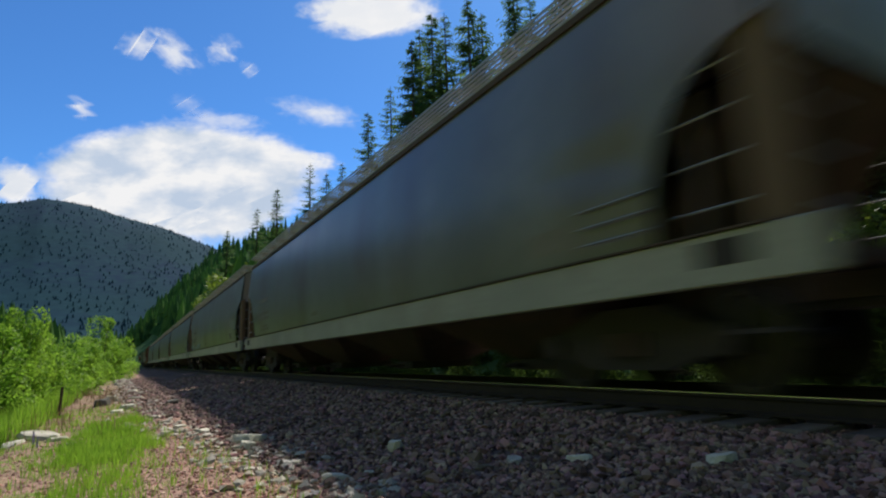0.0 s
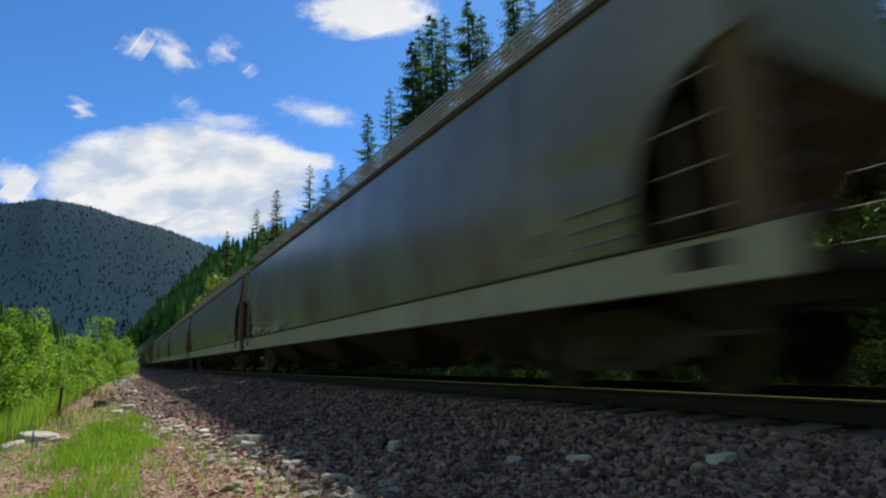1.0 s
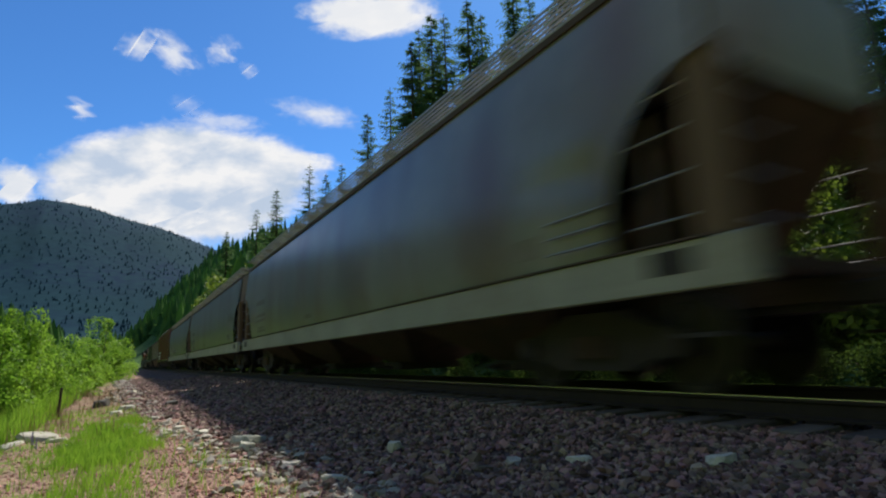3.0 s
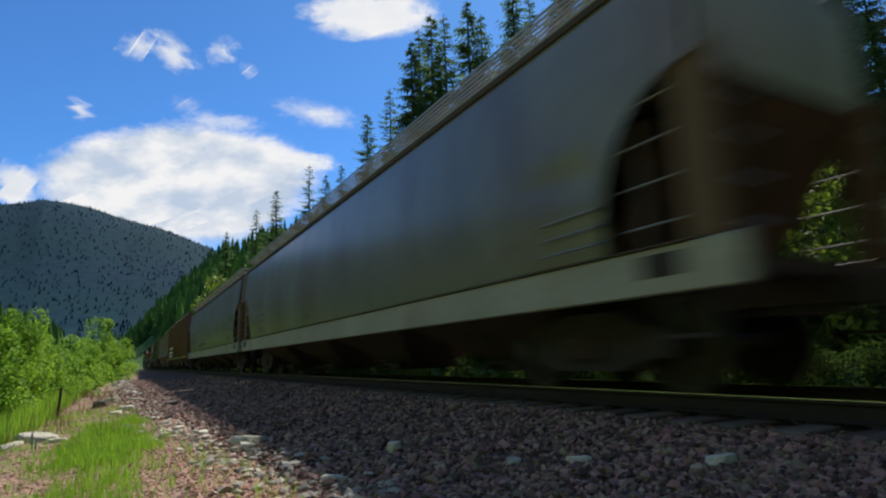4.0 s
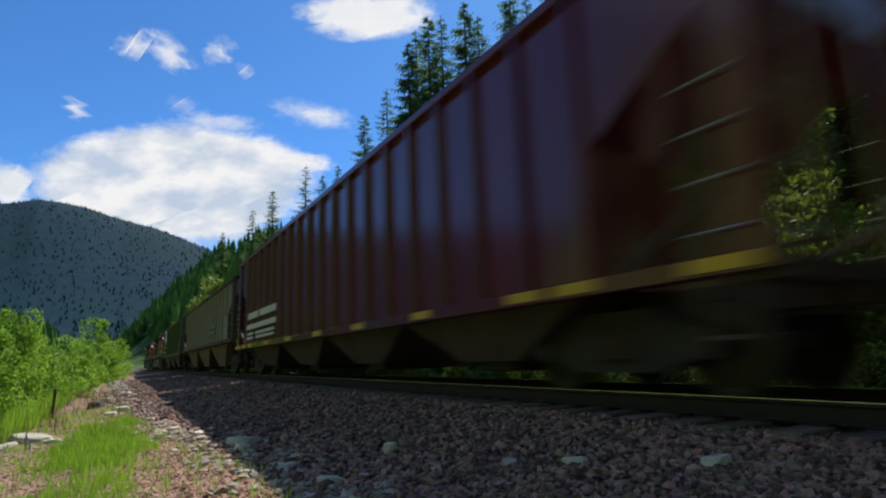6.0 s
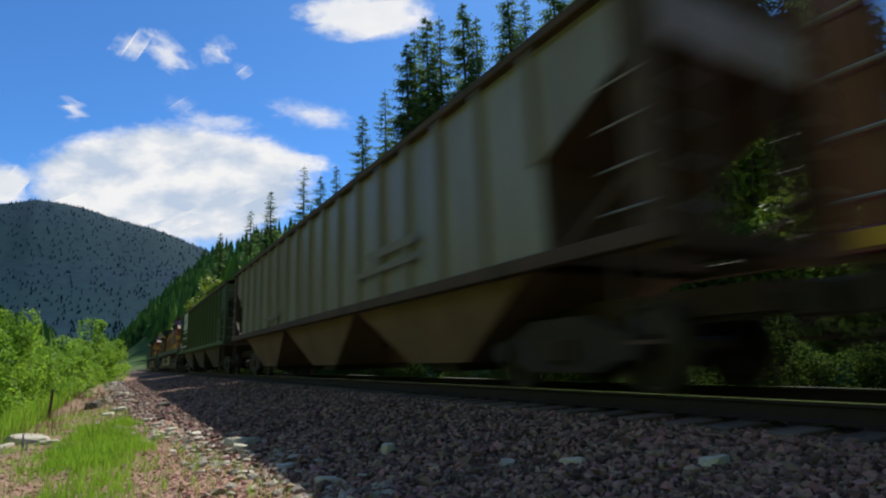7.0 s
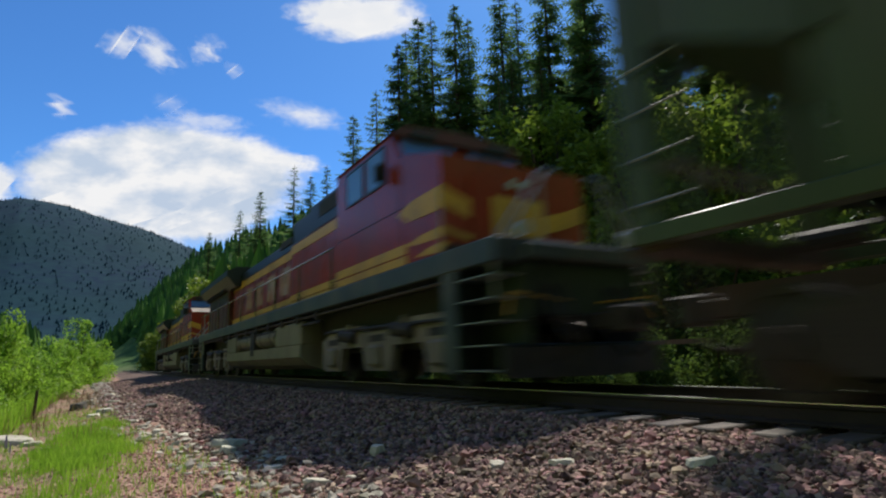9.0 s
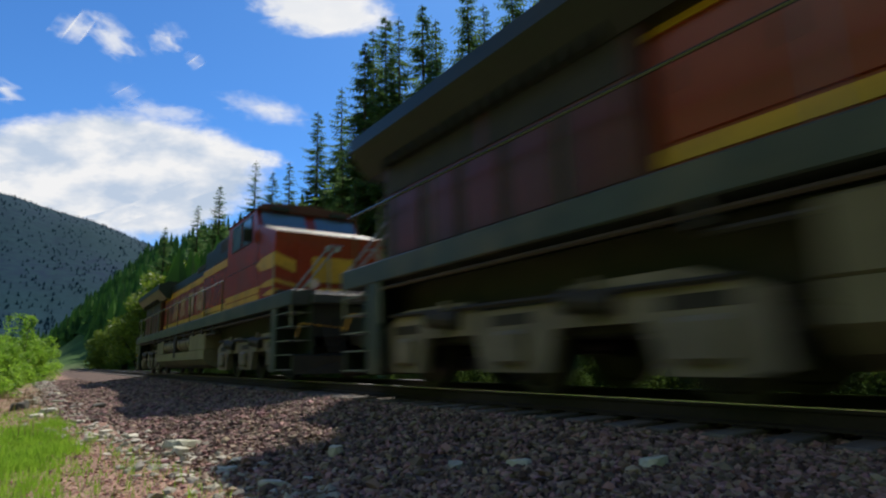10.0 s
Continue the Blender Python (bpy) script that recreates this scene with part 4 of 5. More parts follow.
red_car = ribbed_hopper("oxide red ribbed open hopper with yellow sill marks", "open_hopper", 23.0, M_RED, M_RED, 1.16, 4.40, 19, 4, stripe=True, roofed=False, hopper_paint=M_RUST, end_cut=1.8, end_paint=M_RED)
grey_car = ribbed_hopper("dusty pale grey ribbed covered hopper with tan outlets", "covered_hopper", 22.7, M_LGREY, M_RUST, 1.56, 4.10, 17, 3)
green_car = ribbed_hopper("dark green ribbed covered hopper with white emblem", "covered_hopper", 22.3, M_GREEN, M_GREEN, 1.54, 4.12, 17, 3, logo=True, hopper_paint=M_DTAN, end_paint=M_GREEN)
loco_a = locomotive("orange and yellow diesel locomotive coupled to hoppers")
loco_b = copy_thing(loco_a, pose(0, 0, 0))
loco_b["label"] = "orange and yellow diesel locomotive at the train's end"
TRAIN += [(red_car, 91.2), (grey_car, 114.2), (green_car, 137.8), (loco_a, 163.6), (loco_b, 191.9)]
for parked in (TRUCK, LTRUCK):
    for c in list(parked.children):
        bpy.data.objects.remove(c)
    bpy.data.objects.remove(parked)


# ---------------------------------------------------------------- foliage and stone materials
def leaf_mat(name, c1, c2, through=0.35, scale=0.6, rough=0.55, spec=0.25):
    m = bpy.data.materials.new(name)
    m.use_nodes = True
    n, l = m.node_tree.nodes, m.node_tree.links
    b = n["Principled BSDF"]
    b.inputs["Roughness"].default_value = rough
    b.inputs["Specular IOR Level"].default_value = spec
    g = n.new("ShaderNodeNewGeometry")
    tc = n.new("ShaderNodeTexCoord")
    t = n.new("ShaderNodeTexNoise")
    t.inputs["Scale"].default_value = scale
    l.new(tc.outputs["Object"], t.inputs["Vector"])
    add = n.new("ShaderNodeMath")
    add.operation = "ADD"
    l.new(t.outputs[0], add.inputs[0])
    mul = n.new("ShaderNodeMath")
    mul.operation, mul.inputs[1].default_value = "MULTIPLY", 0.55
    l.new(g.outputs["Random Per Island"], mul.inputs[0])
    l.new(mul.outputs[0], add.inputs[1])
    r = n.new("ShaderNodeMapRange")
    r.inputs[1].default_value, r.inputs[2].default_value = 0.45, 1.1
    l.new(add.outputs[0], r.inputs[0])
    mx = n.new("ShaderNodeMix")
    mx.data_type = "RGBA"
    mx.inputs[6].default_value, mx.inputs[7].default_value = (*c1, 1), (*c2, 1)
    l.new(r.outputs[0], mx.inputs[0])
    l.new(mx.outputs[2], b.inputs["Base Color"])
    tr = n.new("ShaderNodeBsdfTranslucent")
    l.new(mx.outputs[2], tr.inputs["Color"])
    ms = n.new("ShaderNodeMixShader")
    ms.inputs[0].default_value = through
    l.new(b.outputs[0], ms.inputs[1])
    l.new(tr.outputs[0], ms.inputs[2])
    l.new(ms.outputs[0], n["Material Output"].inputs["Surface"])
    return m


M_NEEDLE = leaf_mat("dark conifer needles", (0.055, 0.115, 0.042), (0.15, 0.235, 0.065), 0.5, 0.25, 0.8, 0.1)
M_LEAF = leaf_mat("fresh green shrub leaves", (0.12, 0.25, 0.022), (0.30, 0.48, 0.05), 0.55)
M_LEAF2 = leaf_mat("yellow-green poplar leaves", (0.10, 0.16, 0.018), (0.24, 0.32, 0.04), 0.45)
# leaf green darkened: shade of the thicket is put into the colour
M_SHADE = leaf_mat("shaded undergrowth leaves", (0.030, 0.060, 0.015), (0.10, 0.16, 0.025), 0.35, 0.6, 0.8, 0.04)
M_BLADE = leaf_mat("bright spring grass", (0.15, 0.30, 0.02), (0.30, 0.47, 0.05), 0.45, 1.2)
# blue haze of the distance is part of this tree colour
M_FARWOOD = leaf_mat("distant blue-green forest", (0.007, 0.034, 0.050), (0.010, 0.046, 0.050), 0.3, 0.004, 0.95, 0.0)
M_MIDWOOD = leaf_mat("hillside forest", (0.055, 0.135, 0.050), (0.165, 0.29, 0.07), 0.5, 0.012, 0.9, 0.05)
M_BARK = mat("rough grey-brown bark", (0.085, 0.06, 0.045), 0.95, 0, scale=4, fine=25, bump=0.5)
M_STONE = mat("crushed ballast stone", (0.285, 0.180, 0.138), 0.9, 0, (0.17, 0.105, 0.082), 8, fine=60, bump=0.2, island=0.75)
M_REDSTONE = mat("reddish broken argillite", (0.38, 0.205, 0.14), 0.9, 0, (0.27, 0.13, 0.09), 8, fine=60, bump=0.2, island=0.6)
M_CHIP = mat("mixed red and tan stone chips", (0.40, 0.27, 0.20), 0.9, 0, (0.30, 0.17, 0.12), 8, fine=60, bump=0.1, island=0.7)
M_ROCK = mat("pale grey lichened rock", (0.50, 0.45, 0.37), 0.9, 0, (0.32, 0.29, 0.22), 5, fine=40, bump=0.5, dirt=(0.25, 0.25, 0.12), island=0.25, obj=0.2)
M_DARKROCK = mat("dark mossy boulder", (0.13, 0.12, 0.10), 0.95, 0, (0.07, 0.07, 0.055), 4, fine=30, bump=0.6)
M_PETAL = mat("purple lupine petals", (0.42, 0.34, 0.62), 0.6, 0, scale=20, bump=0)
M_STALK = mat("dry brown stalks", (0.38, 0.28, 0.15), 0.9, 0, scale=20, bump=0)


def raw(name, verts, faces, material):
    me = bpy.data.meshes.new(name)
    me.from_pydata(verts, [], faces)
    me.materials.append(material)
    return me


# ---------------------------------------------------------------- clouds
def cloud_material(name, grey, seed, edge, wisp, bright, solid):
    m = bpy.data.materials.new(name)
    m.use_nodes = True
    n, l = m.node_tree.nodes, m.node_tree.links
    n.remove(n["Principled BSDF"])
    tc = n.new("ShaderNodeTexCoord")
    mp = n.new("ShaderNodeMapping")
    mp.inputs["Location"].default_value = (-0.5, -0.5, 0)
    l.new(tc.outputs["Generated"], mp.inputs[0])
    flat = n.new("ShaderNodeVectorMath")
    flat.operation = "MULTIPLY"
    flat.inputs[1].default_value = (2, 2, 0)
    l.new(mp.outputs[0], flat.inputs[0])
    ln = n.new("ShaderNodeVectorMath")
    ln.operation = "LENGTH"
    l.new(flat.outputs[0], ln.inputs[0])

    def tex(s, d, st=(1, 1, 1), rough=0.55):
        q = n.new("ShaderNodeMapping")
        q.inputs["Scale"].default_value, q.inputs["Location"].default_value = st, (seed, seed * 1.7, seed)
        l.new(tc.outputs["Object"], q.inputs[0])
        t = n.new("ShaderNodeTexNoise")
        t.inputs["Scale"].default_value, t.inputs["Detail"].default_value, t.inputs["Roughness"].default_value = s, d, rough
        l.new(q.outputs[0], t.inputs["Vector"])
        return t.outputs[0]

    def mathn(op, a, c):
        x = n.new("ShaderNodeMath")
        x.operation = op
        for s, v in zip(x.inputs, (a, c)):
            if hasattr(v, "links"):
                l.new(v, s)
            else:
                s.default_value = v
        return x.outputs[0]

    ragged = mathn("MULTIPLY", mathn("SUBTRACT", tex(0.004, 7, (1, 2.2, 1)), 0.5), wisp)
    ragged2 = mathn("MULTIPLY", mathn("SUBTRACT", tex(0.016, 6, (1, 1.6, 1)), 0.5), wisp * 0.5)
    d = mathn("ADD", mathn("ADD", ln.outputs["Value"], ragged), ragged2)
    r = n.new("ShaderNodeMapRange")
    r.interpolation_type = "SMOOTHSTEP"
    r.inputs[1].default_value, r.inputs[2].default_value = 0.92, 0.92 - edge
    l.new(d, r.inputs[0])
    inside = mathn("LESS_THAN", ln.outputs["Value"], 0.985)
    alpha = mathn("MULTIPLY", mathn("MULTIPLY", r.outputs[0], inside), solid)
    g = n.new("ShaderNodeMapRange")
    g.inputs[1].default_value, g.inputs[2].default_value = 0.42, 0.62
    g.inputs[4].default_value = grey
    l.new(tex(0.0022, 5, (1, 2.0, 1)), g.inputs[0])
    mx = n.new("ShaderNodeMix")
    mx.data_type = "RGBA"
    mx.inputs[6].default_value, mx.inputs[7].default_value = (bright, bright, bright * 1.01, 1), (0.30, 0.40, 0.55, 1)
    l.new(g.outputs[0], mx.inputs[0])
    em = n.new("ShaderNodeEmission")
    l.new(mx.outputs[2], em.inputs["Color"])
    tr = n.new("ShaderNodeBsdfTransparent")
    ms = n.new("ShaderNodeMixShader")
    l.new(alpha, ms.inputs[0])
    l.new(tr.outputs[0], ms.inputs[1])
    l.new(em.outputs[0], ms.inputs[2])
    l.new(ms.outputs[0], n["Material Output"].inputs["Surface"])
    return m


CLOUD_FAR = 3500.0
cloud_i = 0


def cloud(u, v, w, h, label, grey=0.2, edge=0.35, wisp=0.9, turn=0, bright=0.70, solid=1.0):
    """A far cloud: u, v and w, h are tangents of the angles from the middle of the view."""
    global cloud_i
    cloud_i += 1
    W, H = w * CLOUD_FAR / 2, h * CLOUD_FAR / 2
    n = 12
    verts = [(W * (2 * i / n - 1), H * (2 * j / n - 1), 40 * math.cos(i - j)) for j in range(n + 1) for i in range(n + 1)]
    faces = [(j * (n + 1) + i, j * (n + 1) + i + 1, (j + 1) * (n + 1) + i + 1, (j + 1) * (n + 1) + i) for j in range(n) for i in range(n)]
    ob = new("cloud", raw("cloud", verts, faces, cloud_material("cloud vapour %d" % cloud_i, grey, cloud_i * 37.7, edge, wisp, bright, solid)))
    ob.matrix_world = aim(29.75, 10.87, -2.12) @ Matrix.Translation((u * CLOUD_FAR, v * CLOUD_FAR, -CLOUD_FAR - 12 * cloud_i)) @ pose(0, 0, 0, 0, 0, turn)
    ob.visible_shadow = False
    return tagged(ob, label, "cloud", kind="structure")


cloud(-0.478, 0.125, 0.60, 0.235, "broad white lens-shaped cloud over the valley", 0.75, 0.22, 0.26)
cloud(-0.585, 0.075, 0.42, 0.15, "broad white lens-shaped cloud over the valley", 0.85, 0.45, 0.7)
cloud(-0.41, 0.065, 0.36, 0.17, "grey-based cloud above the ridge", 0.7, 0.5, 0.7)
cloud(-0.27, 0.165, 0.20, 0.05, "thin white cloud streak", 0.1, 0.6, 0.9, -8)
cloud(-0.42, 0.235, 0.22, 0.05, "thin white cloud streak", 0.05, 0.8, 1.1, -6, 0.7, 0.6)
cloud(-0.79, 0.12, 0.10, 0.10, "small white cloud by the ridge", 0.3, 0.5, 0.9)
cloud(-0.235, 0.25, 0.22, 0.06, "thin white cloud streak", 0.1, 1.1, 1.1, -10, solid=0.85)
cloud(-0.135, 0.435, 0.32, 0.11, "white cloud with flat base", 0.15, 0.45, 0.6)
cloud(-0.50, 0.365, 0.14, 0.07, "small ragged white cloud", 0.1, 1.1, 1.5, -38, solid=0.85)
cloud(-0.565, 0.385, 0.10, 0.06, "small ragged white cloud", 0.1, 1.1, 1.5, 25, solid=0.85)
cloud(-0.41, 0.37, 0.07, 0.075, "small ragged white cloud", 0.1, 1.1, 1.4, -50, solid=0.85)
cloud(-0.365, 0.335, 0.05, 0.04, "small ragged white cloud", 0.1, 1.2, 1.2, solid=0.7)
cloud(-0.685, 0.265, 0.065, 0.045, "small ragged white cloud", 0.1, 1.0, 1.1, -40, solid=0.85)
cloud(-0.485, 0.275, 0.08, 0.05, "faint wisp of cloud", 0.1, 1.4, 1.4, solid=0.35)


# unseen glowing clouds, added as white fill for the shaded train sides
for a, e, w, h in ((-75, 38, 0.9, 0.35), (-120, 30, 1.1, 0.4), (150, 34, 1.1, 0.35), (-40, 55, 0.5, 0.25)):
    ob = cloud(0, 0, w, h, "drifting white fair-weather cloud", 0.3, 0.4, 0.6)
    way = Vector((math.sin(radians(a)) * math.cos(radians(e)), math.cos(radians(a)) * math.cos(radians(e)), math.sin(radians(e))))
    ob.matrix_world = look(way * CLOUD_FAR, way * (CLOUD_FAR + 100))


# ---------------------------------------------------------------- conifers
def conifer_meshes(seed, h, sparse=1.0):
    rr = random.Random(seed)
    bm = bmesh.new()
    loft(bm, [[(0.0125 * h * k * math.cos(a), 0.0125 * h * k * math.sin(a), z) for a in [i * 1.0472 for i in range(6)]] for k, z in ((1.15, -1.0), (0.9, 0.15 * h), (0.6, 0.5 * h), (0.08, h))], closed=True)
    verts, faces = [], []
    z = 0.10 * h
    while z < h * 0.992:
        f = (h - z) / h
        reach = h * 0.18 * (f ** 0.72) * rr.uniform(0.75, 1.15) + 0.12
        if z < 0.22 * h:
            reach *= 0.45 + 2.5 * (z / h)
        for k in range(int(rr.choice((5, 6, 7)) * sparse)):
            a = rr.uniform(0, 6.2832)
            ln = reach * rr.uniform(0.55, 1.15)
            droop = rr.uniform(0.15, 0.5) - 0.35 * (1 - f)
            c, s = math.cos(a), math.sin(a)
            rod(bm, (0, 0, z), (c * ln * 0.8, s * ln * 0.8, z - droop * ln * 0.6), 0.02 + 0.0009 * h * f, 3)
            steps = max(3, int(ln / 0.36))
            for q in range(steps):
                t = (q + 0.6) / steps
                px, py, pz = c * ln * t, s * ln * t, z - droop * ln * t + 0.12 * ln * t * t
                wd = ln * 0.24 * (1.12 - t) + 0.22
                for e in (-1, 1):
                    v0 = len(verts)
                    tw = rr.uniform(-0.3, 0.3)
                    d1 = rr.uniform(0.15, 0.55)
                    verts += [(px, py, pz + 0.04), (px - s * e * wd + c * wd * 0.9, py + c * e * wd + s * wd * 0.9, pz - d1 * wd + tw * 0.2),
                              (px + c * wd * 0.75 - s * e * wd * 0.2, py + s * wd * 0.75 + c * e * wd * 0.2, pz - 0.05 - tw * 0.2)]
                    faces.append((v0, v0 + 1, v0 + 2))
        z += h * rr.uniform(0.011, 0.018)
    return bm, raw("crown", verts, faces, M_NEEDLE)


def tree_thing(name, label, bm, crown, bark=None):
    t = thing(name, label, "tree", "trees on the slope")
    part("trunk", bm, bark or M_BARK, t)
    c = new("crown", crown)
    c.parent = t
    return t


CONIFERS = []
for seed, sparse in ((3, 1.0), (8, 0.85), (15, 1.1), (21, 0.7)):
    bm, crown = conifer_meshes(seed, 30.0, sparse)
    CONIFERS.append(tree_thing("conifer_tree", "tall dark green spruce with drooping branches", bm, crown))
placed_first = set()


def set_tree(protos, k, x, y, h, base_h, turn, sink=0.2):
    """Stand a tree of height h on the ground at x, y."""
    s = h / base_h
    m = Matrix.LocRotScale((x, y, ground_z(x, y) - sink), Euler((0, 0, turn)), None)
    src = protos[k]
    if src.name not in placed_first:
        placed_first.add(src.name)
        src.matrix_basis = m @ Matrix.Diagonal((s, s, s, 1))
        return src
    ob = copy_thing(src, m)
    ob.scale = (s, s, s)
    return ob


SKYLINE = [(8.0, 12.6, 150), (10.75, 14.9, 135), (12.63, 16.93, 120), (15.89, 19.58, 100), (17.58, 18.63, 118), (19.23, 19.69, 108), (21.99, 24.74, 84), (24.51, 27.21, 74),
           (27.0, 31.6, 62), (27.9, 32.6, 66), (29.33, 33.88, 60), (30.82, 33.84, 58), (33.5, 34.93, 56), (35.01, 33.61, 60), (38.74, 36.4, 54), (40.55, 34.8, 60), (43.81, 37.5, 50), (47.5, 36, 55)]
rt = random.Random(77)
for i, (a, e, d) in enumerate(SKYLINE):
    x, y = d * math.sin(radians(a)), d * math.cos(radians(a))
    set_tree(CONIFERS, i % 4, x, y, 0.45 + d * math.tan(radians(e)) - ground_z(x, y) + 0.2, 30.0, rt.uniform(0, 6.28))
for i in range(95):
    a = rt.uniform(11, 100) if i > 30 else rt.uniform(10, 40)
    d = rt.uniform(32, 150)
    x, y = d * math.sin(radians(a)), d * math.cos(radians(a))
    if x < 15:
        continue
    e = profile(a, [(10, 13), (20, 17.5), (27, 26), (34, 29), (50, 34), (110, 40)]) * rt.uniform(0.7, 0.97)
    h = 0.45 + d * math.tan(radians(e)) - ground_z(x, y)
    if 9 < h < 36:
        set_tree(CONIFERS, i % 4, x, y, h, 30.0, rt.uniform(0, 6.28))


for i in range(4):                            # tall trees close behind the track
    a, d = 48.0 + 6.5 * i, 46.0 + 3.0 * (i % 3)
    x, y = d * math.sin(radians(a)), d * math.cos(radians(a))
    set_tree(CONIFERS, i % 4, x, y, 0.45 + d * math.tan(radians(39.0 + (i * 5 % 4))) - ground_z(x, y), 30.0, rt.uniform(0, 6.28))


# ---------------------------------------------------------------- broad-leaved shrubs
def shrub_meshes(seed, h, w, material, leaves, leaf=0.07, stems=9, clumps=26):
    rr = random.Random(seed)
    bm = bmesh.new()
    centres = []
    for k in range(clumps):
        a, r = rr.uniform(0, 6.2832), w * 0.5 * math.sqrt(rr.random()) * 0.9
        top = h * (1 - 0.55 * (r / (w * 0.5)) ** 2)
        z = rr.uniform(0.12, 0.95) * top
        centres.append((r * math.cos(a), r * math.sin(a), z, rr.uniform(0.10, 0.2) * w))
    for k in range(stems):
        c = rr.choice(centres)
        mid = (c[0] * 0.45, c[1] * 0.45, c[2] * 0.55)
        rod(bm, (c[0] * 0.12, c[1] * 0.12, -0.4), mid, 0.012 * h, 5)
        rod(bm, mid, c[:3], 0.007 * h, 4)
    verts, faces = [], []
    for k in range(leaves):
        c = centres[k % clumps]
        d = Vector((rr.gauss(0, 1), rr.gauss(0, 1), rr.gauss(0, 1)))
        d = d / max(0.2, d.length) * c[3] * rr.uniform(0.55, 1.1) ** 0.7
        p = Vector((c[0] + d.x, c[1] + d.y, max(0.02, c[2] + d.z * 0.9)))
        u = Vector((rr.gauss(0, 1), rr.gauss(0, 1), rr.gauss(0, 0.6))).normalized()
        n = Vector((rr.gauss(0, 1), rr.gauss(0, 1), rr.gauss(0.8, 1))).normalized()
        s = u.cross(n).normalized()
        z = leaf * rr.uniform(0.7, 1.4)
        v0 = len(verts)
        verts += [tuple(p - u * z), tuple(p + s * z * 0.45), tuple(p + u * z), tuple(p - s * z * 0.45)]
        faces.append((v0, v0 + 1, v0 + 2, v0 + 3))
    return bm, raw("foliage", verts, faces, material)


def shrub_thing(label, bm, me, group, cat="shrub"):
    t = thing("shrub", label, cat, group)
    part("stem", bm, M_BARK, t)
    c = new("foliage", me)
    c.parent = t
    return t


VERGE = [shrub_thing("bright green leafy willow shrub", *shrub_meshes(s, 3.0, 3.0, M_LEAF, n, lf), "shrubs along the verge") for s, n, lf in ((2, 9000, 0.055), (5, 9000, 0.06), (9, 8000, 0.06))]
for i, (a, d, h, wide) in enumerate(((-7.7, 15.5, 2.95, 0.6), (-9.2, 14, 2.3, 1.0), (-6.3, 20, 2.6, 0.9), (-10.5, 19, 3.4, 1.1), (-5.2, 24, 2.7, 1.1), (-4.3, 31, 2.7, 1.2), (-3.2, 36, 2.8, 1.2), (-1.8, 46, 4.6, 0.95),
                                     (-1.2, 52, 3.8, 1.1), (-2.6, 55, 4.2, 1.3), (-8, 30, 3.6, 1.3), (-11, 28, 4.0, 1.3), (-6, 45, 4.2, 1.5), (-0.9, 75, 3.4, 1.5), (-3.5, 80, 5, 1.8))):
    x, y = d * math.sin(radians(a)), d * math.cos(radians(a))
    ob = set_tree(VERGE, i % 3, x, y, h, 3.0, i * 1.3, 0.05)
    ob.scale = (ob.scale[0] * wide * 0.85, ob.scale[1] * wide * 0.85, ob.scale[2])

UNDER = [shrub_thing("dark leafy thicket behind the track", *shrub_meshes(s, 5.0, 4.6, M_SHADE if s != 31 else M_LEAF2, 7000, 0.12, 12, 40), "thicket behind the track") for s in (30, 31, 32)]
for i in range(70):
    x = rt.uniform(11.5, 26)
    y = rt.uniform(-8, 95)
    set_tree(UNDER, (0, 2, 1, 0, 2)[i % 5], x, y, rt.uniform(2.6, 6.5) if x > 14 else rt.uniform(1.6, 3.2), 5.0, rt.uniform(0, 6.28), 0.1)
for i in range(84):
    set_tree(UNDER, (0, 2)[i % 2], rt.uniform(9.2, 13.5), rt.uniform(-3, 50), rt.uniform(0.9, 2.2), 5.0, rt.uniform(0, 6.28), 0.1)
POPLAR = [tree_thing("poplar_tree", "yellow-green poplar in fresh leaf", *shrub_meshes(41, 13.0, 7.0, M_LEAF2, 9000, 0.2, 14, 70))]
for a, d, h in ((6.8, 105, 15), (7.9, 112, 19), (9.3, 108, 20), (5.6, 125, 13), (4.0, 140, 12), (43, 38, 17), (52, 33, 15), (36, 46, 15), (60, 30, 14)):
    set_tree(POPLAR, 0, d * math.sin(radians(a)), d * math.cos(radians(a)), h, 13.0, a, 0.2)


# ---------------------------------------------------------------- far woods
def wood(name, label, n, az_range, r_range, h_range, material, seed, w_range=(0.16, 0.26)):
    rg = np.random.RandomState(seed)
    verts, faces = [], []
    for k in range(n):
        a = rg.uniform(*az_range)
        r = math.exp(rg.uniform(math.log(r_range[0]), math.log(r_range[1])))
        x, y = r * math.sin(radians(a)), r * math.cos(radians(a))
        if (abs(x - TRACK_X) < 10 and r < 420) or (a < 1.5 and r < 260 and x > -14):
            continue
        z = ground_z(x, y) - 0.5
        h = rg.uniform(*h_range)
        w = h * rg.uniform(*w_range)
        for z0, z1, q in ((0.05, 0.55, 1.0), (0.3, 0.8, 0.75), (0.58, 1.0, 0.48)):
            v0 = len(verts)
            t0 = rg.uniform(0, 6.28)
            for i in range(5):
                ww = w * q * rg.uniform(0.7, 1.2)
                verts.append((x + ww * math.cos(t0 + i * 1.2566), y + ww * math.sin(t0 + i * 1.2566), z + h * (z0 + rg.uniform(-0.05, 0.05))))
            verts.append((x, y, z + h * z1))
            faces += [(v0 + i, v0 + (i + 1) % 5, v0 + 5) for i in range(5)]
    return tagged(new(name, raw(name, verts, faces, material)), label, "forest", kind="stuff")


wood("hillside_forest", "dense conifer forest on the near hillside", 7500, (-1.5, 62), (95, 760), (11, 21), M_MIDWOOD, 5)
wood("valley_forest", "mixed forest on the valley floor", 3500, (-17, 4), (110, 900), (7, 15), M_MIDWOOD, 6)
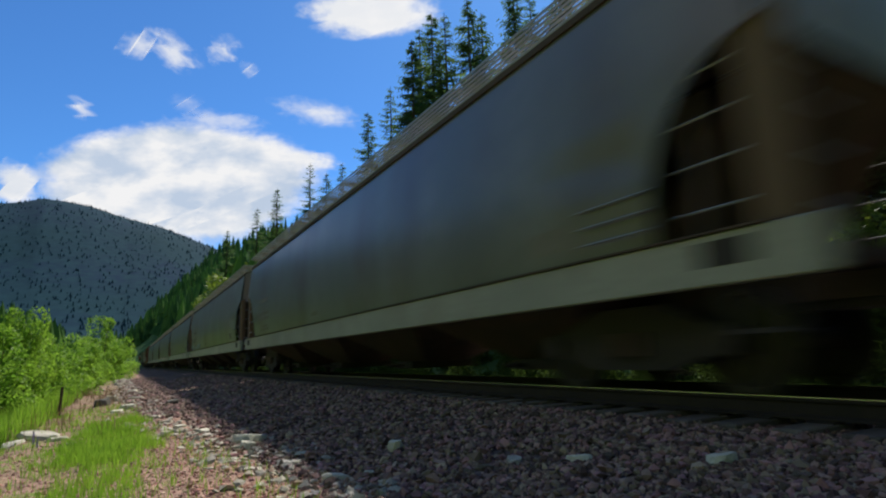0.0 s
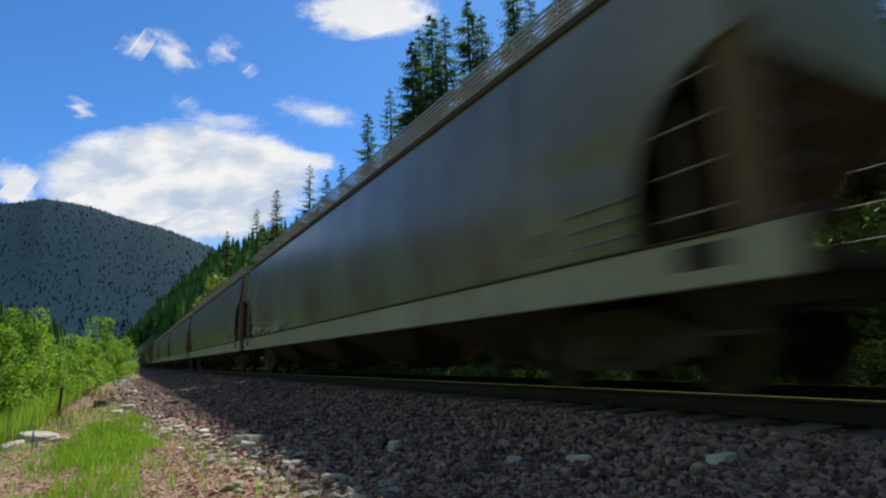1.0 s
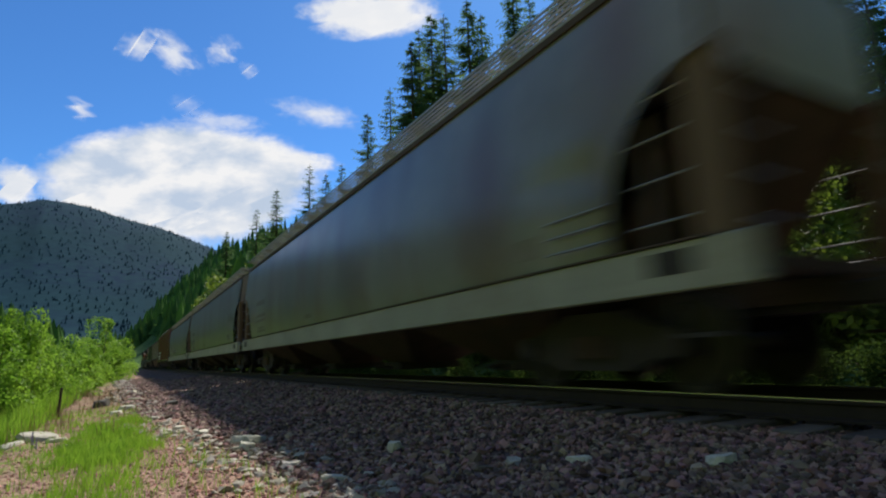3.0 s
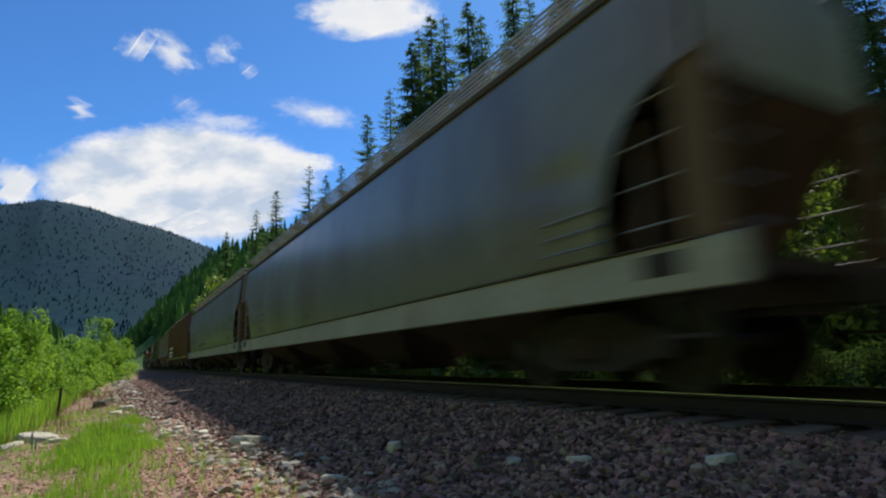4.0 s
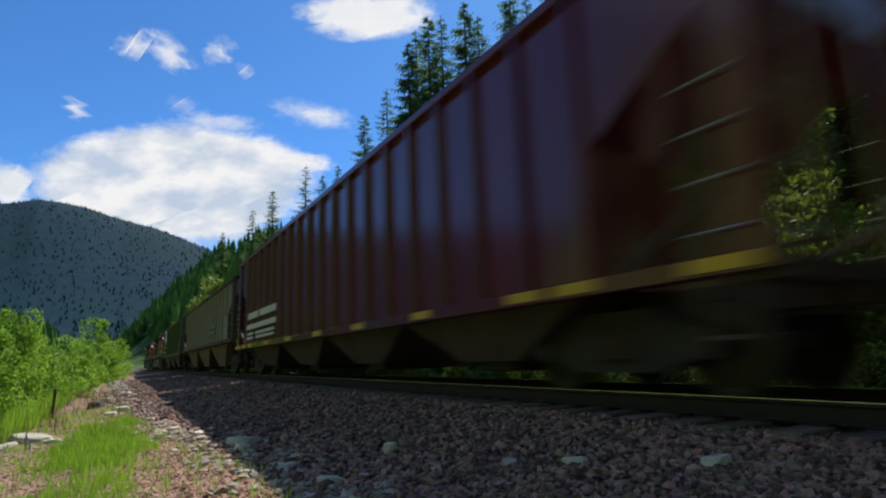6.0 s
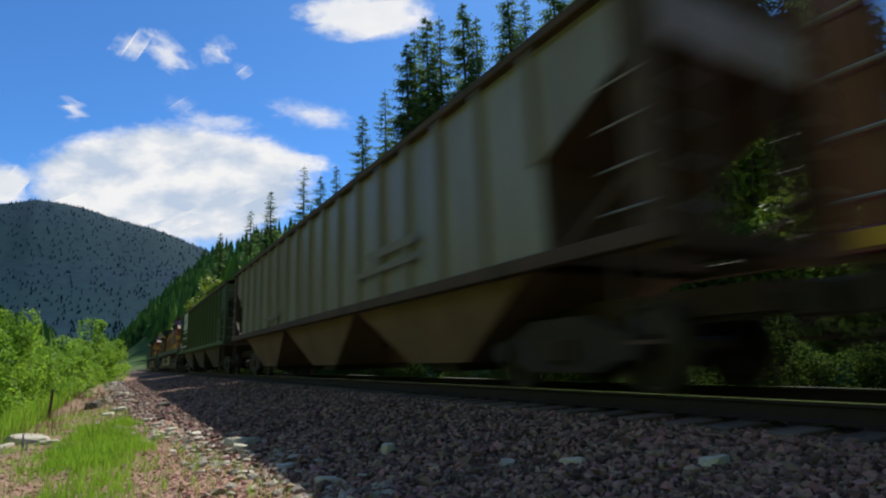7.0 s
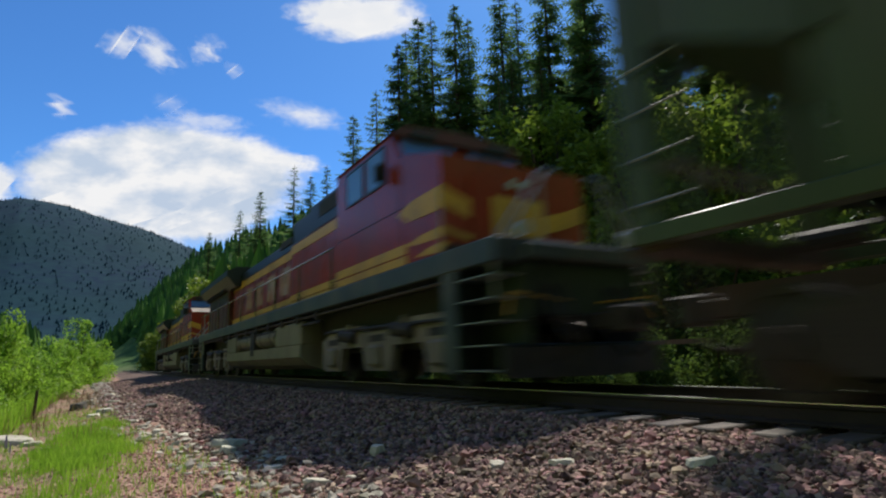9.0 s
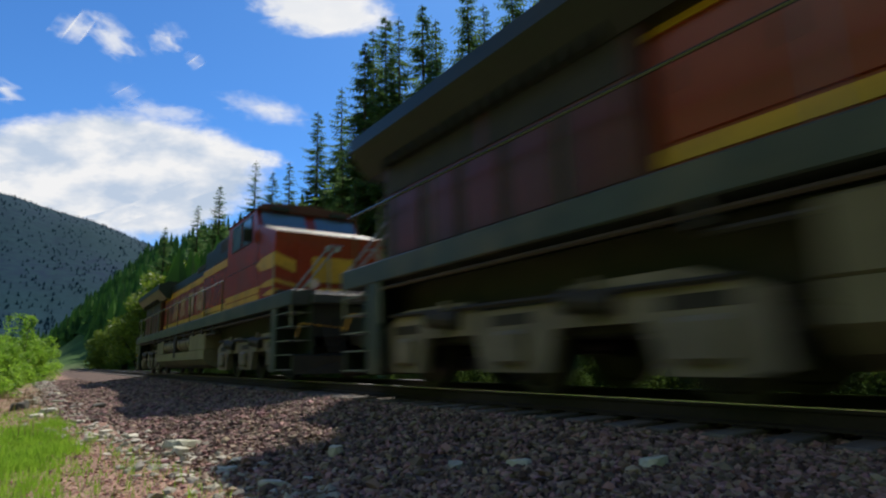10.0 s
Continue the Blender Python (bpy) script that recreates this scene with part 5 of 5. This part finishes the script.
wood("mountain_forest", "conifer forest on the far mountain, coloured with haze", 3000, (-17, 14), (850, 2750), (5, 9), M_FARWOOD, 7, (0.22, 0.34))


# ---------------------------------------------------------------- loose stones
def stones(name, label, material, spots, sizes, flat, seed):
    rg = np.random.RandomState(seed)
    n = len(spots)
    g = (1 + 5 ** 0.5) / 2
    ico = np.array([(-1, g, 0), (1, g, 0), (-1, -g, 0), (1, -g, 0), (0, -1, g), (0, 1, g), (0, -1, -g), (0, 1, -g), (g, 0, -1), (g, 0, 1), (-g, 0, -1), (-g, 0, 1)], float) * 0.29
    tris = np.array([(0, 11, 5), (0, 5, 1), (0, 1, 7), (0, 7, 10), (0, 10, 11), (1, 5, 9), (5, 11, 4), (11, 10, 2), (10, 7, 6), (7, 1, 8), (3, 9, 4), (3, 4, 2), (3, 2, 6), (3, 6, 8), (3, 8, 9), (4, 9, 5), (2, 4, 11), (6, 2, 10), (8, 6, 7), (9, 8, 1)])
    v = ico[None] * rg.uniform(0.5, 1.4, (n, 12, 1)) * rg.uniform(0.75, 1.2, (n, 12, 3)) * rg.uniform(0.65, 1.3, (n, 1, 3))
    v[:, :, 2] *= flat
    a, b = rg.uniform(0, 6.28, n), rg.uniform(-0.7, 0.7, n) * (1.2 - 0.6 * (flat < 0.6))
    ca, sa, cb, sb = np.cos(a)[:, None], np.sin(a)[:, None], np.cos(b)[:, None], np.sin(b)[:, None]
    x, y, z = v[:, :, 0], v[:, :, 1], v[:, :, 2]
    y, z = y * cb - z * sb, y * sb + z * cb
    x, y = x * ca - y * sa, x * sa + y * ca
    s = np.asarray(sizes)[:, None]
    p = np.array(spots)
    out = np.stack([x * s + p[:, :1], y * s + p[:, 1:2], z * s + p[:, 2:3] + s * 0.18 * flat], -1).reshape(-1, 3)
    f = (tris[None] + 12 * np.arange(n)[:, None, None]).reshape(-1, 3)
    return tagged(new(name, raw(name, out.tolist(), f.tolist(), material)), label, "stones", kind="stuff")


rs = np.random.RandomState(11)


def toe(y):
    """Where the ballast shoulder ends, along the track."""
    return float(np.interp(y, (0, 3.7, 6.6, 10, 20, 60), (1.5, 1.4, 1.15, 0.65, 0.3, -0.2)))


spots, sizes = [], []
for k in range(40000):
    y = 1.0 + 34 * rs.rand() ** 1.9
    x = rs.uniform(0.9, 4.45)
    if x < toe(y) + rs.normal(0, 0.25):
        continue
    spots.append((x, y, ground_z(x, y)))
    sizes.append(rs.uniform(0.026, 0.062) * (1.6 if rs.rand() < 0.05 else 1) * (1 + y * 0.02))
for k in range(12000):
    y = rs.uniform(11, 48)
    x = toe(y) + rs.uniform(-0.35, 1.9)
    spots.append((x, y, ground_z(x, y)))
    sizes.append(rs.uniform(0.045, 0.10))
stones("ballast", "crushed grey and purple ballast stones", M_STONE, spots, sizes, 0.8, 1)
spots, sizes = [], []
for k in range(9000):
    y = 0.5 + 40 * rs.rand() ** 1.5
    x = TRACK_X + rs.uniform(-1.4, 3.0)
    if 0.62 < abs(x - TRACK_X) < 0.88:
        continue
    spots.append((x, y, ground_z(x, y)))
    sizes.append(rs.uniform(0.04, 0.075))
stones("track_ballast", "crushed ballast between the ties", M_STONE, spots, sizes, 0.7, 2)
spots, sizes = [], []
for k in range(16000):
    y = 2.8 + 24 * rs.rand() ** 2
    x = rs.uniform(-1.6, 1.6)
    if x > toe(y) + rs.normal(0, 0.2) or (x < toe(y) - 0.9 and rs.rand() < 0.6):
        continue
    spots.append((x, y, ground_z(x, y)))
    sizes.append(rs.uniform(0.012, 0.04))
stones("fine_gravel", "reddish fine broken gravel", M_REDSTONE, spots, sizes, 0.6, 3)
spots, sizes = [], []
for k in range(26000):
    y = 2.8 + 10 * rs.rand() ** 1.6
    x = rs.uniform(-1.3, 1.6)
    if x > toe(y) + 0.15 or (x < toe(y) - 0.95 and rs.rand() < 0.5):
        continue
    spots.append((x, y, ground_z(x, y)))
    sizes.append(rs.uniform(0.008, 0.026))
stones("stone_chips", "mixed red and tan stone chips", M_CHIP, spots, sizes, 0.55, 8)
spots, sizes = [], []
for k in range(2600):
    y = 3.5 + 45 * rs.rand() ** 1.5
    x = toe(y) + rs.normal(-0.10, 0.26)
    spots.append((x, y, ground_z(x, y)))
    sizes.append((0.020 + 0.10 * rs.rand() ** 3.2) * (1 + y * 0.025))
stones("toe_rocks", "pale broken rocks along the ballast edge", M_ROCK, spots, sizes, 0.5, 4)


def rock(x, y, w, d, h, turn, seed, material=None, label="flat pale grey rock lying on gravel"):
    rr = random.Random(seed)
    bm = bmesh.new()
    bmesh.ops.create_icosphere(bm, subdivisions=2, radius=1.0)
    for v in bm.verts:
        c = v.co
        q = 1 + 0.22 * noise.noise(c * 1.3 + Vector((seed, 0, 0))) + 0.12 * noise.noise(c * 3.1 + Vector((0, seed, 0)))
        top = max(-0.5, min(0.55, c.z))
        v.co = Vector((c.x * q * w / 2, c.y * q * d / 2, top * q * h))
    ob = part("rock", bm, material or M_ROCK)
    ob.matrix_basis = pose(x, y, ground_z(x, y) + h * 0.15, rr.uniform(-8, 8), rr.uniform(-8, 8), turn)
    return tagged(ob, label, "rock", "rocks on the verge")


for i, (x, y, w, d, h) in enumerate(((1.28, 6.9, 0.42, 0.3, 0.13), (1.17, 6.35, 0.2, 0.16, 0.12), (2.22, 4.92, 0.18, 0.13, 0.12), (-1.0, 9.9, 0.62, 0.36, 0.10), (-0.75, 9.5, 0.26, 0.16, 0.07), (-1.25, 9.6, 0.34, 0.22, 0.07),
                                     (-0.55, 8.9, 0.16, 0.13, 0.05), (1.45, 4.3, 0.24, 0.16, 0.05), (1.3, 5.1, 0.22, 0.15, 0.05), (0.75, 9.3, 0.24, 0.18, 0.07), (0.5, 11.2, 0.26, 0.18, 0.08), (0.1, 14.3, 0.34, 0.26, 0.12), (-0.1, 13.2, 0.24, 0.2, 0.09),
                                     (0.95, 8.2, 0.20, 0.15, 0.06), (0.62, 10.2, 0.24, 0.16, 0.07), (0.3, 17, 0.4, 0.3, 0.13), (-0.3, 19, 0.36, 0.3, 0.16), (0.25, 22, 0.5, 0.36, 0.18), (2.9, 3.2, 0.2, 0.14, 0.07), (3.3, 2.35, 0.22, 0.16, 0.08), (2.6, 3.6, 0.16, 0.12, 0.07))):
    rock(x, y, w, d, h, i * 47, i + 1)
rock(-1.95, 13.4, 0.7, 0.5, 0.42, 20, 50, M_DARKROCK, "dark mossy boulder in tall grass")
rock(-0.45, 16.5, 0.5, 0.35, 0.22, 80, 51, M_DARKROCK, "dark brown boulder on the verge")
rock(1.0, 14.5, 0.3, 0.25, 0.18, 10, 52, M_DARKROCK, "dark rock among pale stones")


# ---------------------------------------------------------------- grass
def grass(name, label, n, place, h_range, seed, material):
    rg = random.Random(seed)
    verts, faces = [], []
    made = tries = 0
    while made < n and tries < n * 12:
        tries += 1
        x, y, keep = place(rg)
        if not keep:
            continue
        made += 1
        z = ground_z(x, y) - 0.02
        h = rg.uniform(*h_range)
        a = rg.uniform(0, 6.28)
        w = 0.0022 + 0.0003 * y
        lean = h * rg.uniform(0.05, 0.5)
        c, s = math.cos(a), math.sin(a)
        b = rg.uniform(0, 6.28)
        v0 = len(verts)
        verts += [(x - c * w, y - s * w, z), (x + c * w, y + s * w, z), (x + math.cos(b) * lean * 0.4 + c * w * 0.7, y + math.sin(b) * lean * 0.4 + s * w * 0.7, z + h * 0.6),
                  (x + math.cos(b) * lean * 0.4 - c * w * 0.7, y + math.sin(b) * lean * 0.4 - s * w * 0.7, z + h * 0.6), (x + math.cos(b) * lean, y + math.sin(b) * lean, z + h)]
        faces += [(v0, v0 + 1, v0 + 2, v0 + 3), (v0 + 3, v0 + 2, v0 + 4)]
    return tagged(new(name, raw(name, verts, faces, material)), label, "grass", kind="stuff")


def verge_spot(rg):
    y = 3.6 + 12 * rg.random() ** 1.3
    x = rg.uniform(-1.9, toe(y) - 0.2)
    d = math.hypot((x + 0.12) / 0.66, (y - 8.0) / 4.4)
    q = noise.noise((x * 2.2, y * 1.1, 2)) * 0.5 + noise.noise((x * 7, y * 5, 6)) * 0.45
    return x, y, rg.random() < max(0.03, min(1.0, 1.1 * (0.92 - d - q)))


grass("verge_grass", "short bright green grass tufts on gravel", 15000, verge_spot, (0.03, 0.15), 3, M_BLADE)


def bank_spot(rg):
    y = 10 + 45 * rg.random() ** 1.4
    x = -1.2 - rg.random() ** 0.8 * 0.22 * y
    return x, y, noise.noise((x * 0.9, y * 0.9, 4)) > -0.35


grass("bank_grass", "tall lush grass on the embankment", 30000, bank_spot, (0.25, 0.65), 4, M_BLADE)


def dry_spot(rg):
    y = 9 + 16 * rg.random()
    x = rg.uniform(-1.5, 0.1)
    return x, y, noise.noise((x * 1.4, y * 0.8, 14)) > 0.05


grass("dry_grass", "thin dry brown stalks", 350, dry_spot, (0.15, 0.45), 5, M_STALK)

for i, (x, y) in enumerate(((-0.92, 8.6), (-0.84, 8.2), (-0.97, 9.0))):
    lupine = thing("lupine", "purple lupine flower spike in grass", "flower", "lupines on the verge")
    lupine.location = (x, y, ground_z(x, y))
    lupine.scale = (0.7, 0.7, 0.55)
    part("stem", rods(0.006, ((0, 0, 0), (0.01, 0, 0.36))), M_BLADE, lupine)
    bm = bmesh.new()
    rr = random.Random(i)
    for k in range(46):
        z = 0.17 + 0.2 * k / 46
        a = k * 2.4
        r = 0.017 * (1 - k / 60)
        box(bm, r * math.cos(a) - 0.006, r * math.cos(a) + 0.006, r * math.sin(a) - 0.006, r * math.sin(a) + 0.006, z, z + 0.010)
    part("petals", bm, M_PETAL, lupine)
post = tagged(part("stake", rods(0.03, ((0, 0, -0.2), (0.03, 0, 0.62)), n=6), M_BARK), "weathered dark wooden stake in grass", "stake")
post.location = (-1.12, 13.9, ground_z(-1.12, 13.9))


# ---------------------------------------------------------------- movement
SPEED = 22.3


def motions():
    times = [0.0, 1 / 30, 0.1, 0.5] + [1.0 * k for k in range(1, 10)] + [9.5, 9.9, 10 - 1 / 30, 10.0]
    for car, s0 in TRAIN:
        walk(car, [(t, pose(TRACK_X, s0 - SPEED * (t - 2.5), 0)) for t in times])
        for axle in (o for o in car.children_recursive if o.name.startswith("wheelset")):
            x, y, r = axle.location
            walk(axle, [(k / FPS, pose(x, y, r) @ Matrix.Rotation(SPEED / r * k / FPS, 4, "X")) for k in range(301)])


motions()
